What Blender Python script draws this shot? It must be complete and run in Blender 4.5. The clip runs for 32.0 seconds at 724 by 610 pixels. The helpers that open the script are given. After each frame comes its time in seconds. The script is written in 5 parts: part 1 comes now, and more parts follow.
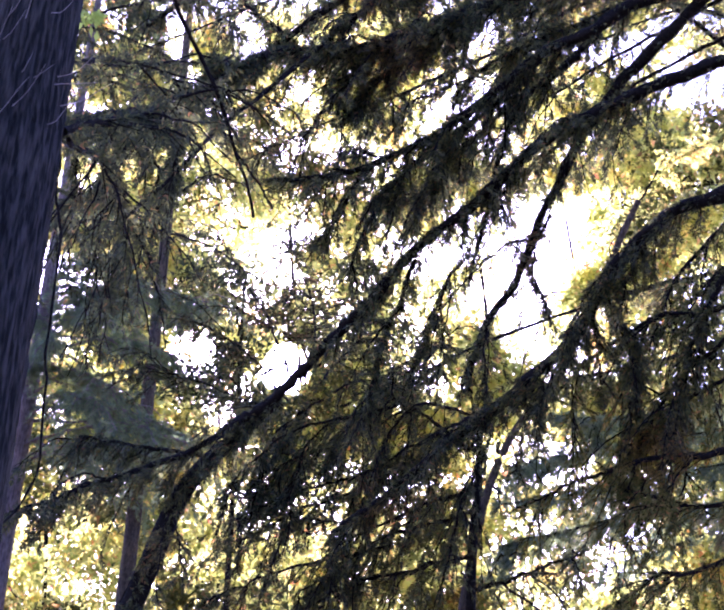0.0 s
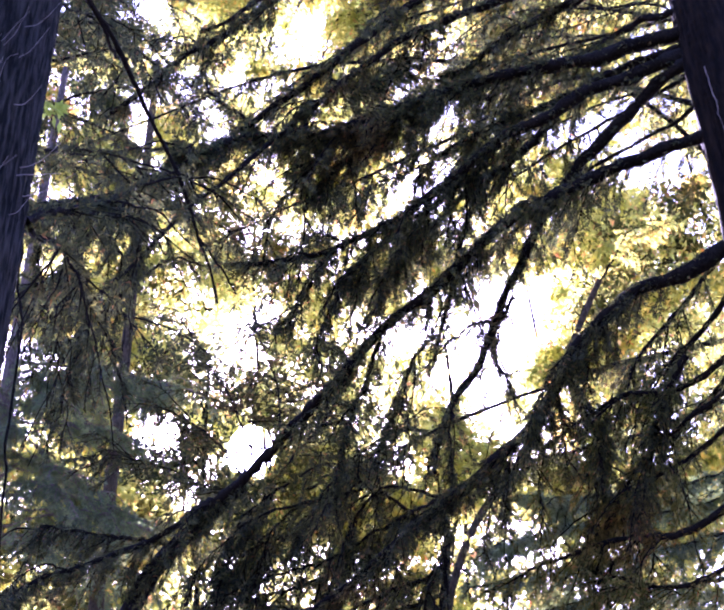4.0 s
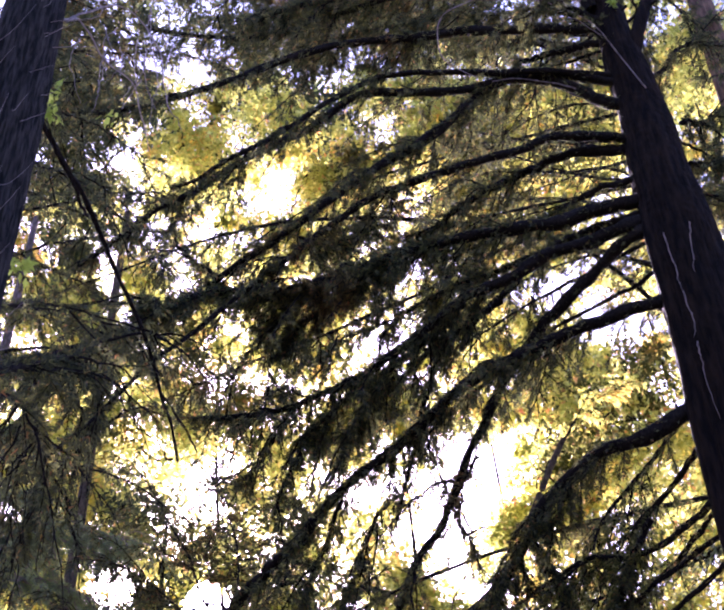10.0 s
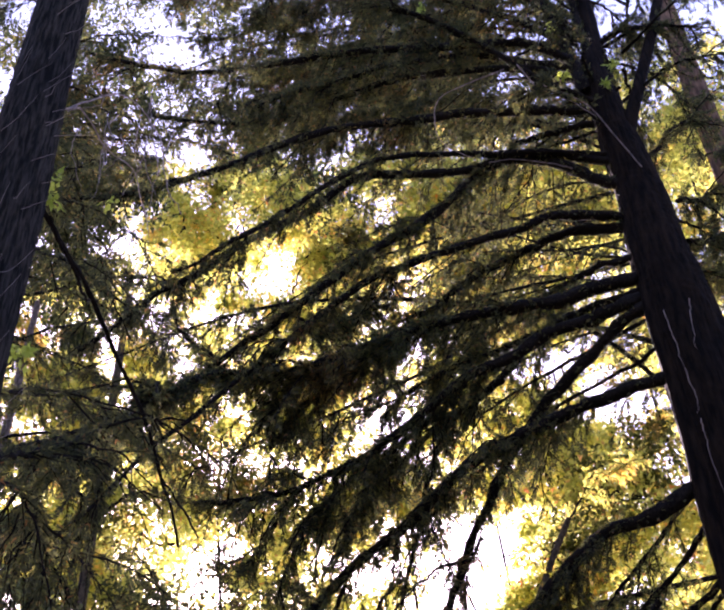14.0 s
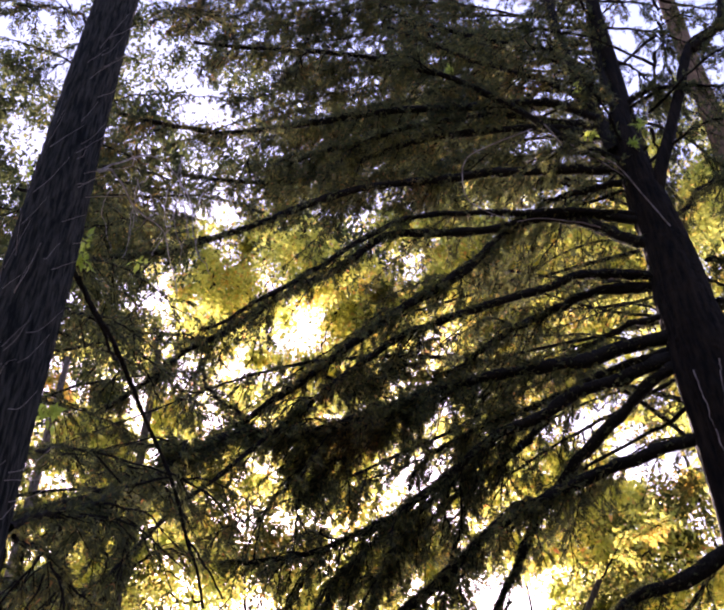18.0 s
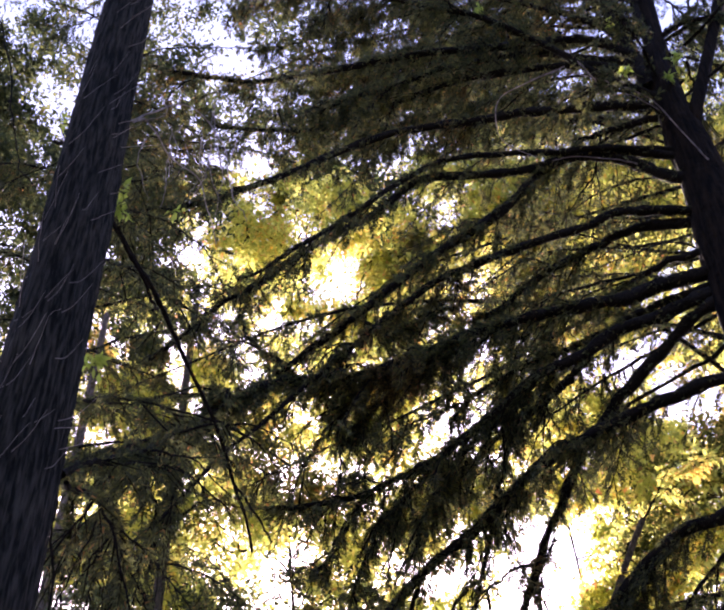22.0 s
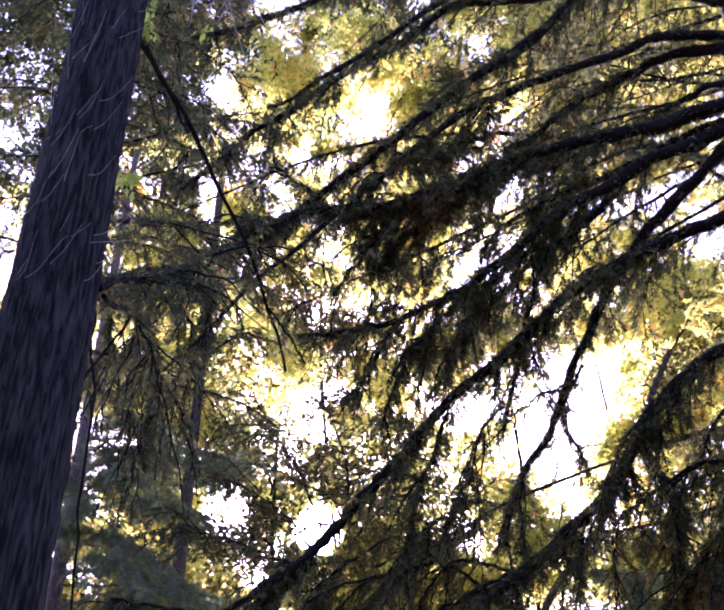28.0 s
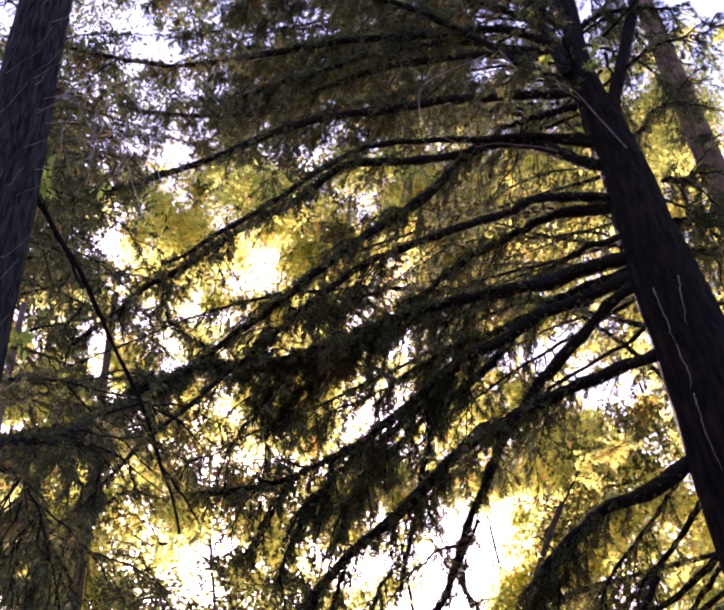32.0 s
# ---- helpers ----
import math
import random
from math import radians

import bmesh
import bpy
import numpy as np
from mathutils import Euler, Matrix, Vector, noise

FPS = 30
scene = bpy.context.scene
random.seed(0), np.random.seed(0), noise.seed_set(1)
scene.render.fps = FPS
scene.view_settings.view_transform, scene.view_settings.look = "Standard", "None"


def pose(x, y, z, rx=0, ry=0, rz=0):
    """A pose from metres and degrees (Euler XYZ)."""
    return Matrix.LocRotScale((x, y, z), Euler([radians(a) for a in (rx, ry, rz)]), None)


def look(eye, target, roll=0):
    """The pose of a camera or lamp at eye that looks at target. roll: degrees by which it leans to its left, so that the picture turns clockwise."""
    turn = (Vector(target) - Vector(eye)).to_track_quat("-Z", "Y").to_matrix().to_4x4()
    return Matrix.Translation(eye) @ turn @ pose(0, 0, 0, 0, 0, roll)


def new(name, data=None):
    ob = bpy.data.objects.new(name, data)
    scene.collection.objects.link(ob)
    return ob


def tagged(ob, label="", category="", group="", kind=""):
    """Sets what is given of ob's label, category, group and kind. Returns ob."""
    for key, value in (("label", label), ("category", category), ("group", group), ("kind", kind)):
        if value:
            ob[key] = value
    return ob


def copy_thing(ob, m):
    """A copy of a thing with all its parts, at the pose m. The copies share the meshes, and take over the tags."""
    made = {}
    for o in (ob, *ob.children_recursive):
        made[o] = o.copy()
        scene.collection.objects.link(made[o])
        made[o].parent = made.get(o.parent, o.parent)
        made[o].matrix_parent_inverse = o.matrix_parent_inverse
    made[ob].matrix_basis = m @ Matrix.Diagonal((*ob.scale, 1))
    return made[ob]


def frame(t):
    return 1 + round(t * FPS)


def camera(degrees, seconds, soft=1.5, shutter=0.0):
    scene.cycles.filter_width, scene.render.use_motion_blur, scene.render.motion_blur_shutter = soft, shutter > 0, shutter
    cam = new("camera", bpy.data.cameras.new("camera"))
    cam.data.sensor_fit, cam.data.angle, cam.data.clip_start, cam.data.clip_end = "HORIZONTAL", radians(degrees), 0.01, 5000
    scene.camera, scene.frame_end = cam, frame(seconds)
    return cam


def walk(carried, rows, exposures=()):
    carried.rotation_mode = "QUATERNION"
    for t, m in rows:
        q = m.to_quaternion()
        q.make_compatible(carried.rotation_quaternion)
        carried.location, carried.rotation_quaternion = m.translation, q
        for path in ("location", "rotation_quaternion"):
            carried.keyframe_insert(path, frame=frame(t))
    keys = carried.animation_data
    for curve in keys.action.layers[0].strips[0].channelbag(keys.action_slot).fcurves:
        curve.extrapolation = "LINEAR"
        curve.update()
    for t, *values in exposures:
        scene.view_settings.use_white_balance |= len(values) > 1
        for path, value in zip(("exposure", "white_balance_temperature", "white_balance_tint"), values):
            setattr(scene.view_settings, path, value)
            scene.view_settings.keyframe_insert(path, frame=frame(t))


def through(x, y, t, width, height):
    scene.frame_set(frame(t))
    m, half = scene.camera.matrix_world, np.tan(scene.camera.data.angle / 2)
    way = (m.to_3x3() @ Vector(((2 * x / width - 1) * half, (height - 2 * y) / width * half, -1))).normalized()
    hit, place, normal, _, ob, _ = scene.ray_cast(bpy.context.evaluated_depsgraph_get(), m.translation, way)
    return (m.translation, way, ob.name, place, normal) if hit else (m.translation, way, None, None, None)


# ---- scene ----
cam = camera(35.27, 32.0, soft=2.4)
ROWS = [
    (0.0, 0.000, 0.000, 1.600, 118.49, -0.92, -0.50),
    (0.5, 0.003, -0.005, 1.596, 119.04, -0.97, -0.82),
    (1.0, 0.006, -0.013, 1.599, 119.53, -0.93, -1.15),
    (1.5, 0.004, -0.007, 1.601, 120.04, -0.79, -1.51),
    (2.0, 0.005, -0.005, 1.609, 120.46, -0.64, -1.68),
    (2.5, -0.001, -0.004, 1.616, 120.97, -0.35, -1.70),
    (3.0, -0.003, -0.012, 1.615, 121.45, -0.01, -1.60),
    (3.5, 0.001, -0.017, 1.622, 121.98, 0.37, -1.49),
    (5.5, 0.016, -0.023, 1.637, 123.93, 0.51, -2.58),
    (6.0, 0.010, -0.020, 1.649, 124.62, 0.49, -2.83),
    (6.5, 0.006, -0.021, 1.665, 125.46, 0.53, -2.99),
    (7.0, 0.009, -0.026, 1.669, 126.23, 0.57, -3.11),
    (7.5, 0.013, -0.028, 1.671, 127.09, 0.56, -3.27),
    (8.0, 0.011, -0.036, 1.676, 127.76, 0.49, -3.46),
    (8.5, 0.012, -0.031, 1.687, 128.47, 0.50, -3.59),
    (9.0, 0.019, -0.042, 1.683, 129.02, 0.49, -3.64),
    (9.5, 0.014, -0.042, 1.688, 129.53, 0.58, -3.70),
    (10.0, 0.011, -0.044, 1.689, 129.94, 0.74, -3.71),
    (10.5, 0.012, -0.050, 1.687, 130.47, 0.91, -3.70),
    (11.0, 0.009, -0.049, 1.691, 131.00, 0.97, -3.69),
    (11.5, 0.007, -0.044, 1.692, 131.64, 1.02, -3.54),
    (12.0, 0.011, -0.049, 1.691, 132.10, 1.07, -3.32),
    (12.5, 0.010, -0.050, 1.699, 132.56, 1.14, -3.14),
    (13.0, 0.015, -0.049, 1.698, 132.98, 1.17, -3.06),
    (13.5, 0.013, -0.043, 1.704, 133.48, 1.22, -3.10),
    (14.0, 0.019, -0.051, 1.702, 133.94, 1.23, -3.15),
    (14.5, 0.019, -0.054, 1.703, 134.43, 1.23, -3.13),
    (16.5, 0.030, -0.060, 1.723, 135.67, 0.50, -2.28),
    (17.0, 0.030, -0.070, 1.721, 136.06, 0.34, -2.32),
    (17.5, 0.030, -0.071, 1.724, 136.47, 0.17, -2.34),
    (18.0, 0.031, -0.075, 1.720, 136.73, 0.06, -2.26),
    (18.5, 0.028, -0.068, 1.721, 136.90, -0.05, -2.13),
    (19.0, 0.020, -0.061, 1.721, 136.83, -0.06, -1.89),
    (19.5, 0.012, -0.056, 1.716, 136.56, -0.06, -1.55),
    (20.0, 0.014, -0.052, 1.712, 136.18, -0.07, -1.19),
    (20.5, 0.012, -0.049, 1.709, 135.63, 0.04, -0.73),
    (21.0, 0.010, -0.046, 1.705, 135.12, 0.13, -0.36),
    (21.5, 0.007, -0.038, 1.695, 134.61, 0.16, 0.01),
    (22.0, 0.000, -0.036, 1.691, 134.24, 0.09, 0.21),
    (22.5, -0.009, -0.029, 1.685, 134.08, 0.02, 0.37),
    (23.0, -0.015, -0.024, 1.672, 134.02, -0.00, 0.52),
    (23.5, -0.020, -0.013, 1.667, 133.77, 0.03, 0.68),
    (24.0, -0.023, -0.006, 1.654, 133.39, -0.02, 0.74),
    (24.5, -0.033, 0.012, 1.653, 133.15, -0.12, 0.70),
    (26.5, 0.001, 0.003, 1.603, 129.87, -0.52, 1.50),
    (27.0, 0.011, 0.012, 1.596, 127.88, -0.62, 1.63),
    (27.5, 0.010, 0.021, 1.574, 126.73, -0.63, 1.63),
    (28.0, -0.001, 0.017, 1.562, 126.41, -0.80, 1.45),
    (28.5, -0.008, 0.024, 1.542, 126.87, -0.97, 1.27),
    (29.0, -0.010, 0.039, 1.537, 127.84, -1.05, 1.03),
    (29.5, -0.010, 0.045, 1.538, 128.98, -0.93, 0.72),
    (30.0, -0.021, 0.048, 1.561, 130.39, -0.39, 0.00),
    (30.5, -0.018, 0.022, 1.561, 131.65, 0.32, -0.89),
    (31.0, -0.050, 0.039, 1.602, 132.68, 1.57, -1.99),
    (31.5, -0.055, 0.036, 1.608, 133.37, 2.39, -2.54),
    (32.0, -0.061, 0.020, 1.613, 133.91, 2.99, -2.70),
]
walk(cam, [(t, pose(x, y, z, rx, ry, rz)) for t, x, y, z, rx, ry, rz in ROWS], exposures=[(0.0, 2.95, 4900, 65), (10.0, 2.50, 5400, 60), (18.0, 1.97, 6250, 45), (24.0, 2.10, 5600, 47), (28.0, 2.52, 5250, 65), (32.0, 2.16, 6050, 57)])

# ---- light: low afternoon sun behind the trees, clear sky ----
SUN_AZ, SUN_EL = -4.13, 25.12          # degrees: bearing east of +y, elevation
world = bpy.data.worlds.new("sky")
scene.world = world
world.use_nodes = True
sky = world.node_tree.nodes.new("ShaderNodeTexSky")
sky.sky_type, sky.sun_disc = "NISHITA", False
sky.dust_density = 1.6
sky.sun_elevation, sky.sun_rotation = radians(SUN_EL), radians(SUN_AZ)
background = world.node_tree.nodes["Background"]
world.node_tree.links.new(sky.outputs[0], background.inputs[0])
background.inputs[1].default_value = 0.13


def bearing(az, el):
    a, e = radians(az), radians(el)
    return Vector((math.sin(a) * math.cos(e), math.cos(a) * math.cos(e), math.sin(e)))


sun = new("sun", bpy.data.lights.new("sun", "SUN"))
sun.data.energy, sun.data.angle, sun.data.color = 4.6, radians(0.5), (1.0, 0.9, 0.74)
sun.matrix_basis = look(bearing(SUN_AZ + 3.5, SUN_EL + 4.0) * 50, (0, 0, 0))

# ---- materials ----


def material(name, rough=0.8):
    m = bpy.data.materials.new(name)
    m.use_nodes = True
    nodes, links = m.node_tree.nodes, m.node_tree.links
    shader = nodes["Principled BSDF"]
    shader.inputs["Roughness"].default_value = rough
    return m, nodes, links, shader


def ramp(nodes, links, source, *stops):
    r = nodes.new("ShaderNodeValToRGB")
    while len(r.color_ramp.elements) < len(stops):
        r.color_ramp.elements.new(0.5)
    for e, (at, colour) in zip(r.color_ramp.elements, stops):
        e.position, e.color = at, (*colour, 1)
    links.new(source, r.inputs[0])
    return r.outputs[0]


def bark(name, dark, light, stretch=0.12, scale=26.0, depth=0.6, edge=(0.3, 0.72)):
    """Fibrous bark: long furrows along the stem, blotches of lichen and dust over them."""
    m, nodes, links, shader = material(name, 0.92)
    shader.inputs["Specular IOR Level"].default_value = 0.12
    where = nodes.new("ShaderNodeTexCoord")
    squeeze = nodes.new("ShaderNodeMapping")
    squeeze.inputs["Scale"].default_value = (1, 1, stretch)
    links.new(where.outputs["Object"], squeeze.inputs[0])
    fibre = nodes.new("ShaderNodeTexNoise")
    fibre.inputs["Scale"].default_value, fibre.inputs["Detail"].default_value = scale, 7
    links.new(squeeze.outputs[0], fibre.inputs[0])
    blotch = nodes.new("ShaderNodeTexNoise")
    blotch.inputs["Scale"].default_value, blotch.inputs["Detail"].default_value = 3.0, 4
    links.new(where.outputs["Object"], blotch.inputs[0])
    tone = ramp(nodes, links, fibre.outputs[0], (edge[0], dark), (edge[1], light))
    stain = ramp(nodes, links, blotch.outputs[0], (0.35, (0.65, 0.65, 0.68)), (0.7, (1.1, 1.02, 0.95)))
    mix = nodes.new("ShaderNodeMix")
    mix.data_type, mix.blend_type = "RGBA", "MULTIPLY"
    mix.inputs[0].default_value = 0.8
    links.new(tone, mix.inputs[6])
    links.new(stain, mix.inputs[7])
    links.new(mix.outputs[2], shader.inputs["Base Color"])
    bump = nodes.new("ShaderNodeBump")
    bump.inputs["Strength"].default_value, bump.inputs["Distance"].default_value = depth, 0.02
    links.new(fibre.outputs[0], bump.inputs["Height"])
    links.new(bump.outputs[0], shader.inputs["Normal"])
    return m


def leaf(name, *stops, through=0.5, rough=0.75):
    """Thin leaves: each one takes its own tone, and part of the light passes through them, its colour raised to
    brighten backlit crowns.
    """
    m, nodes, links, shader = material(name, rough)
    own = nodes.new("ShaderNodeNewGeometry")
    tone = ramp(nodes, links, own.outputs["Random Per Island"], *stops)
    where = nodes.new("ShaderNodeTexCoord")
    patch = nodes.new("ShaderNodeTexNoise")
    patch.inputs["Scale"].default_value = 0.9
    links.new(where.outputs["Object"], patch.inputs[0])
    vary = ramp(nodes, links, patch.outputs[0], (0.3, (0.7, 0.75, 0.8)), (0.57, (1.12, 1.1, 0.92)), (0.71, (1.32, 0.92, 0.72)))
    mix = nodes.new("ShaderNodeMix")
    mix.data_type, mix.blend_type = "RGBA", "MULTIPLY"
    mix.inputs[0].default_value = 1.0
    links.new(tone, mix.inputs[6])
    links.new(vary, mix.inputs[7])
    links.new(mix.outputs[2], shader.inputs["Base Color"])
    shader.inputs["Specular IOR Level"].default_value = 0.08
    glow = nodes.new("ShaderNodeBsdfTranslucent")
    # backlit brightness put into the colour: passed light raised 1.75 to 2.7 times
    backlit_boost = nodes.new("ShaderNodeMix")
    backlit_boost.data_type, backlit_boost.blend_type = "RGBA", "MULTIPLY"
    backlit_boost.inputs[0].default_value = 1.0
    backlit_boost.inputs[7].default_value = (2.7, 2.6, 1.75, 1)
    links.new(mix.outputs[2], backlit_boost.inputs[6])
    links.new(backlit_boost.outputs[2], glow.inputs[0])
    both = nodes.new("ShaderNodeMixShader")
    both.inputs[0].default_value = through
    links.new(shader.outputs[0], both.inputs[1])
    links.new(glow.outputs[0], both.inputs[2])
    links.new(both.outputs[0], nodes["Material Output"].inputs[0])
    return m


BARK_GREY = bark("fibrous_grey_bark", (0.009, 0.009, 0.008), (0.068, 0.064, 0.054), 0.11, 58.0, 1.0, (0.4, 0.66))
# near-black: the shaded side of backlit trunks is put into this bark colour
BARK_RED = bark("fibrous_red_brown_bark_in_shade", (0.0035, 0.0025, 0.0017), (0.021, 0.0135, 0.0075), 0.14, 26.0, 1.0, (0.38, 0.66))
# darkened likewise: boughs seen against the light, their shade in the colour
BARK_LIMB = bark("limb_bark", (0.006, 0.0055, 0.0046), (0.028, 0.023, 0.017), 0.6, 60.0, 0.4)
# lighter brown all round: sunlight on the far trunk put into its colour
BARK_WARM = bark("sun_toned_brown_bark", (0.06, 0.038, 0.024), (0.2, 0.13, 0.08), 0.14, 26.0, 0.8)
BARK_BROWN = bark("smooth_brown_bark", (0.045, 0.038, 0.026), (0.16, 0.125, 0.078), 0.4, 40.0, 0.3)
BARK_PALE = bark("pale_weathered_bark", (0.12, 0.1, 0.09), (0.36, 0.3, 0.27), 0.3, 40.0, 0.3)
DEADWOOD = bark("bleached_dead_wood", (0.2, 0.17, 0.165), (0.48, 0.43, 0.4), 0.5, 80.0, 0.2)
NEEDLES = leaf("dark_redwood_needles", (0.0, (0.036, 0.042, 0.033)), (0.5, (0.058, 0.066, 0.042)), (0.85, (0.1, 0.11, 0.05)), (0.93, (0.15, 0.15, 0.06)), (1.0, (0.19, 0.1, 0.055)), through=0.34)
# sunlit tone put into the leaf colour; OLIVE is the darker copy for shade
YELLOW = leaf("sun_toned_yellow_green_leaves", (0.0, (0.12, 0.15, 0.045)), (0.35, (0.208, 0.225, 0.072)), (0.9, (0.312, 0.315, 0.13)), (0.97, (0.33, 0.21, 0.11)), (1.0, (0.26, 0.11, 0.07)), through=0.85)
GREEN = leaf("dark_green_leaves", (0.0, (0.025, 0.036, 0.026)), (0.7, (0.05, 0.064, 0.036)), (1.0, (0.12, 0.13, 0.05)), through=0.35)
OLIVE = leaf("light_and_shade_olive_leaves", (0.0, (0.035, 0.045, 0.02)), (0.6, (0.08, 0.085, 0.034)), (0.93, (0.15, 0.14, 0.06)), (1.0, (0.2, 0.1, 0.05)), through=0.6)
# paled leaf colour stands in for haze and shade over the cedars
BLUEGREEN = leaf("hazy_blue_green_cedar_leaves", (0.0, (0.085, 0.125, 0.09)), (1.0, (0.17, 0.215, 0.14)), through=0.4)
# raised leaf colour stands in for a spot of sun on the shoots
FRESH = leaf("fresh_green_leaves_sunspot", (0.0, (0.2, 0.27, 0.06)), (1.0, (0.28, 0.34, 0.09)), through=0.5)

# ---- mesh helpers ----
RNG = np.random.default_rng(7)


def mesh(name, verts, faces, mat, smooth=False):
    """A mesh from arrays: verts n x 3, faces m x 4 or m x 3."""
    me = bpy.data.meshes.new(name)
    verts, faces = np.asarray(verts, np.float32), np.asarray(faces, np.int32)
    k = faces.shape[1]
    me.vertices.add(len(verts))
    me.vertices.foreach_set("co", verts.ravel())
    me.loops.add(faces.size)
    me.loops.foreach_set("vertex_index", faces.ravel())
    me.polygons.add(len(faces))
    me.polygons.foreach_set("loop_start", np.arange(0, faces.size, k, dtype=np.int32))
    if smooth:
        me.polygons.foreach_set("use_smooth", np.ones(len(faces), bool))
    me.materials.append(mat)
    me.update(calc_edges=True)
    return me


def part(name, data, parent, label="", kind=""):
    ob = new(name, data)
    ob.parent = parent
    if parent.type == "EMPTY":
        ob.matrix_parent_inverse = Matrix.Translation(-parent.location)
    return tagged(ob, label, kind=kind)


def unit(v):
    return v / (np.linalg.norm(v, axis=-1, keepdims=True) + 1e-9)


def curve(points, n):
    """A smooth line of n places through the points."""
    p = np.array(points, float)
    p = np.vstack([2 * p[0] - p[1], p, 2 * p[-1] - p[-2]])
    steps = np.linspace(0, len(p) - 3 - 1e-6, n)
    i, u = steps.astype(int), (steps % 1)[:, None]
    a, b, c, d = p[i], p[i + 1], p[i + 2], p[i + 3]
    return 0.5 * (2 * b + (c - a) * u + (2 * a - 5 * b + 4 * c - d) * u ** 2 + (3 * b - a - 3 * c + d) * u ** 3)


def wander(line, amount, rng):
    """Small crooks along a line, none at its root."""
    n = len(line)
    steps = np.cumsum(rng.normal(0, 1, (n, 3)), 0)
    steps -= np.linspace(0, 1, n)[:, None] * steps[-1]
    return line + steps * amount / math.sqrt(n)


def tube(line, radii, sides, rough=0.0, rng=RNG):
    """A round, uneven stem along a line, closed at its tip."""
    n = len(line)
    along = unit(np.gradient(line, axis=0))
    side = unit(np.cross(along, np.where(np.abs(along[:, 2:]) > 0.9, (1.0, 0, 0), (0, 0, 1.0))))
    up = np.cross(side, along)
    turn = np.linspace(0, 2 * np.pi, sides, endpoint=False)
    r = np.asarray(radii)[:, None] * (1 + rough * rng.normal(0, 1, (n, sides)))
    verts = line[:, None] + r[..., None] * (np.cos(turn)[None, :, None] * side[:, None] + np.sin(turn)[None, :, None] * up[:, None])
    i, j = np.meshgrid(np.arange(n - 1), np.arange(sides), indexing="ij")
    k = (j + 1) % sides
    faces = np.stack([i * sides + j, i * sides + k, (i + 1) * sides + k, (i + 1) * sides + j], -1).reshape(-1, 4)
    return verts.reshape(-1, 3), faces


def joined(pieces):
    verts, faces, base = [], [], 0
    for v, f in pieces:
        verts.append(v)
        faces.append(f + base)
        base += len(v)
    return np.vstack(verts), np.vstack(faces)


def diamond(root, way, side, length, width):
    return np.array([root, root + way * length * 0.45 + side * width / 2, root + way * length, root + way * length * 0.45 - side * width / 2])


def needle(root, way, side, length, width):
    return np.array([root + side * width / 2, root - side * width / 2, root + way * length])


def sprig_form(pairs):
    """A flat spray of needles: pairs of small pointed blades on a midrib, and one at the tip; 1 long, lying in the xy plane."""
    blades = []
    for i in range(pairs):
        x = 0.05 + 0.66 * i / pairs
        for s in (1, -1):
            way = np.array([0.76, s * 0.64, -0.08])
            blades.append(needle(np.array([x, 0, 0]), way, np.array([-0.64 * s, 0.76, 0.1]), 0.5 - 0.18 * i / pairs, 0.15))
    blades.append(needle(np.array([0.55, 0, 0]), np.array([1.0, 0, -0.1]), np.array([0, 1.0, 0]), 0.45, 0.15))
    return np.vstack(blades)


TUFT = sprig_form(2)
BLADE = diamond(np.zeros(3), np.array([1.0, 0, -0.12]), np.array([0, 1.0, 0.0]), 1.0, 0.44)
LEAFLET = needle(np.zeros(3), np.array([1.0, 0, -0.12]), np.array([0, 1.0, 0.0]), 1.0, 0.62)


def leaves(name, form, roots, ways, sides, sizes, mat):
    """Many copies of one small flat form, joined into one mesh."""
    x = unit(ways)
    z = unit(np.cross(x, sides))
    y = np.cross(z, x)
    v = roots[:, None] + sizes[:, None, None] * (form[None, :, 0, None] * x[:, None] + form[None, :, 1, None] * y[:, None] + form[None, :, 2, None] * z[:, None])
    faces = np.arange(v.shape[0] * v.shape[1]).reshape(-1, 4 if len(form) == 4 else 3)
    return mesh(name, v.reshape(-1, 3), faces, mat)


def twigs_on(line, count, length, spread, droop, start, rng):
    """Side twigs of a limb: their roots, ends and how far out on the limb they sit."""
    s = start + (1 - start) * rng.random(count) ** 0.85
    i = np.clip((s * (len(line) - 1)).astype(int), 0, len(line) - 2)
    along = unit(np.gradient(line, axis=0))[i]
    across = unit(np.cross(along, (0, 0, 1.0))) * rng.choice((-1, 1), count)[:, None]
    way = unit(along * 0.65 + across * spread * rng.uniform(0.3, 1.2, (count, 1)) + rng.normal(0, 0.22, (count, 3)) - np.array([0, 0, 1.0]) * droop * rng.uniform(0.4, 1.4, (count, 1)))
    reach = length * rng.uniform(0.35, 1.15, count) * (1.05 - 0.55 * s)
    root = line[i] + (line[i + 1] - line[i]) * rng.random((count, 1))
    return root, way, reach


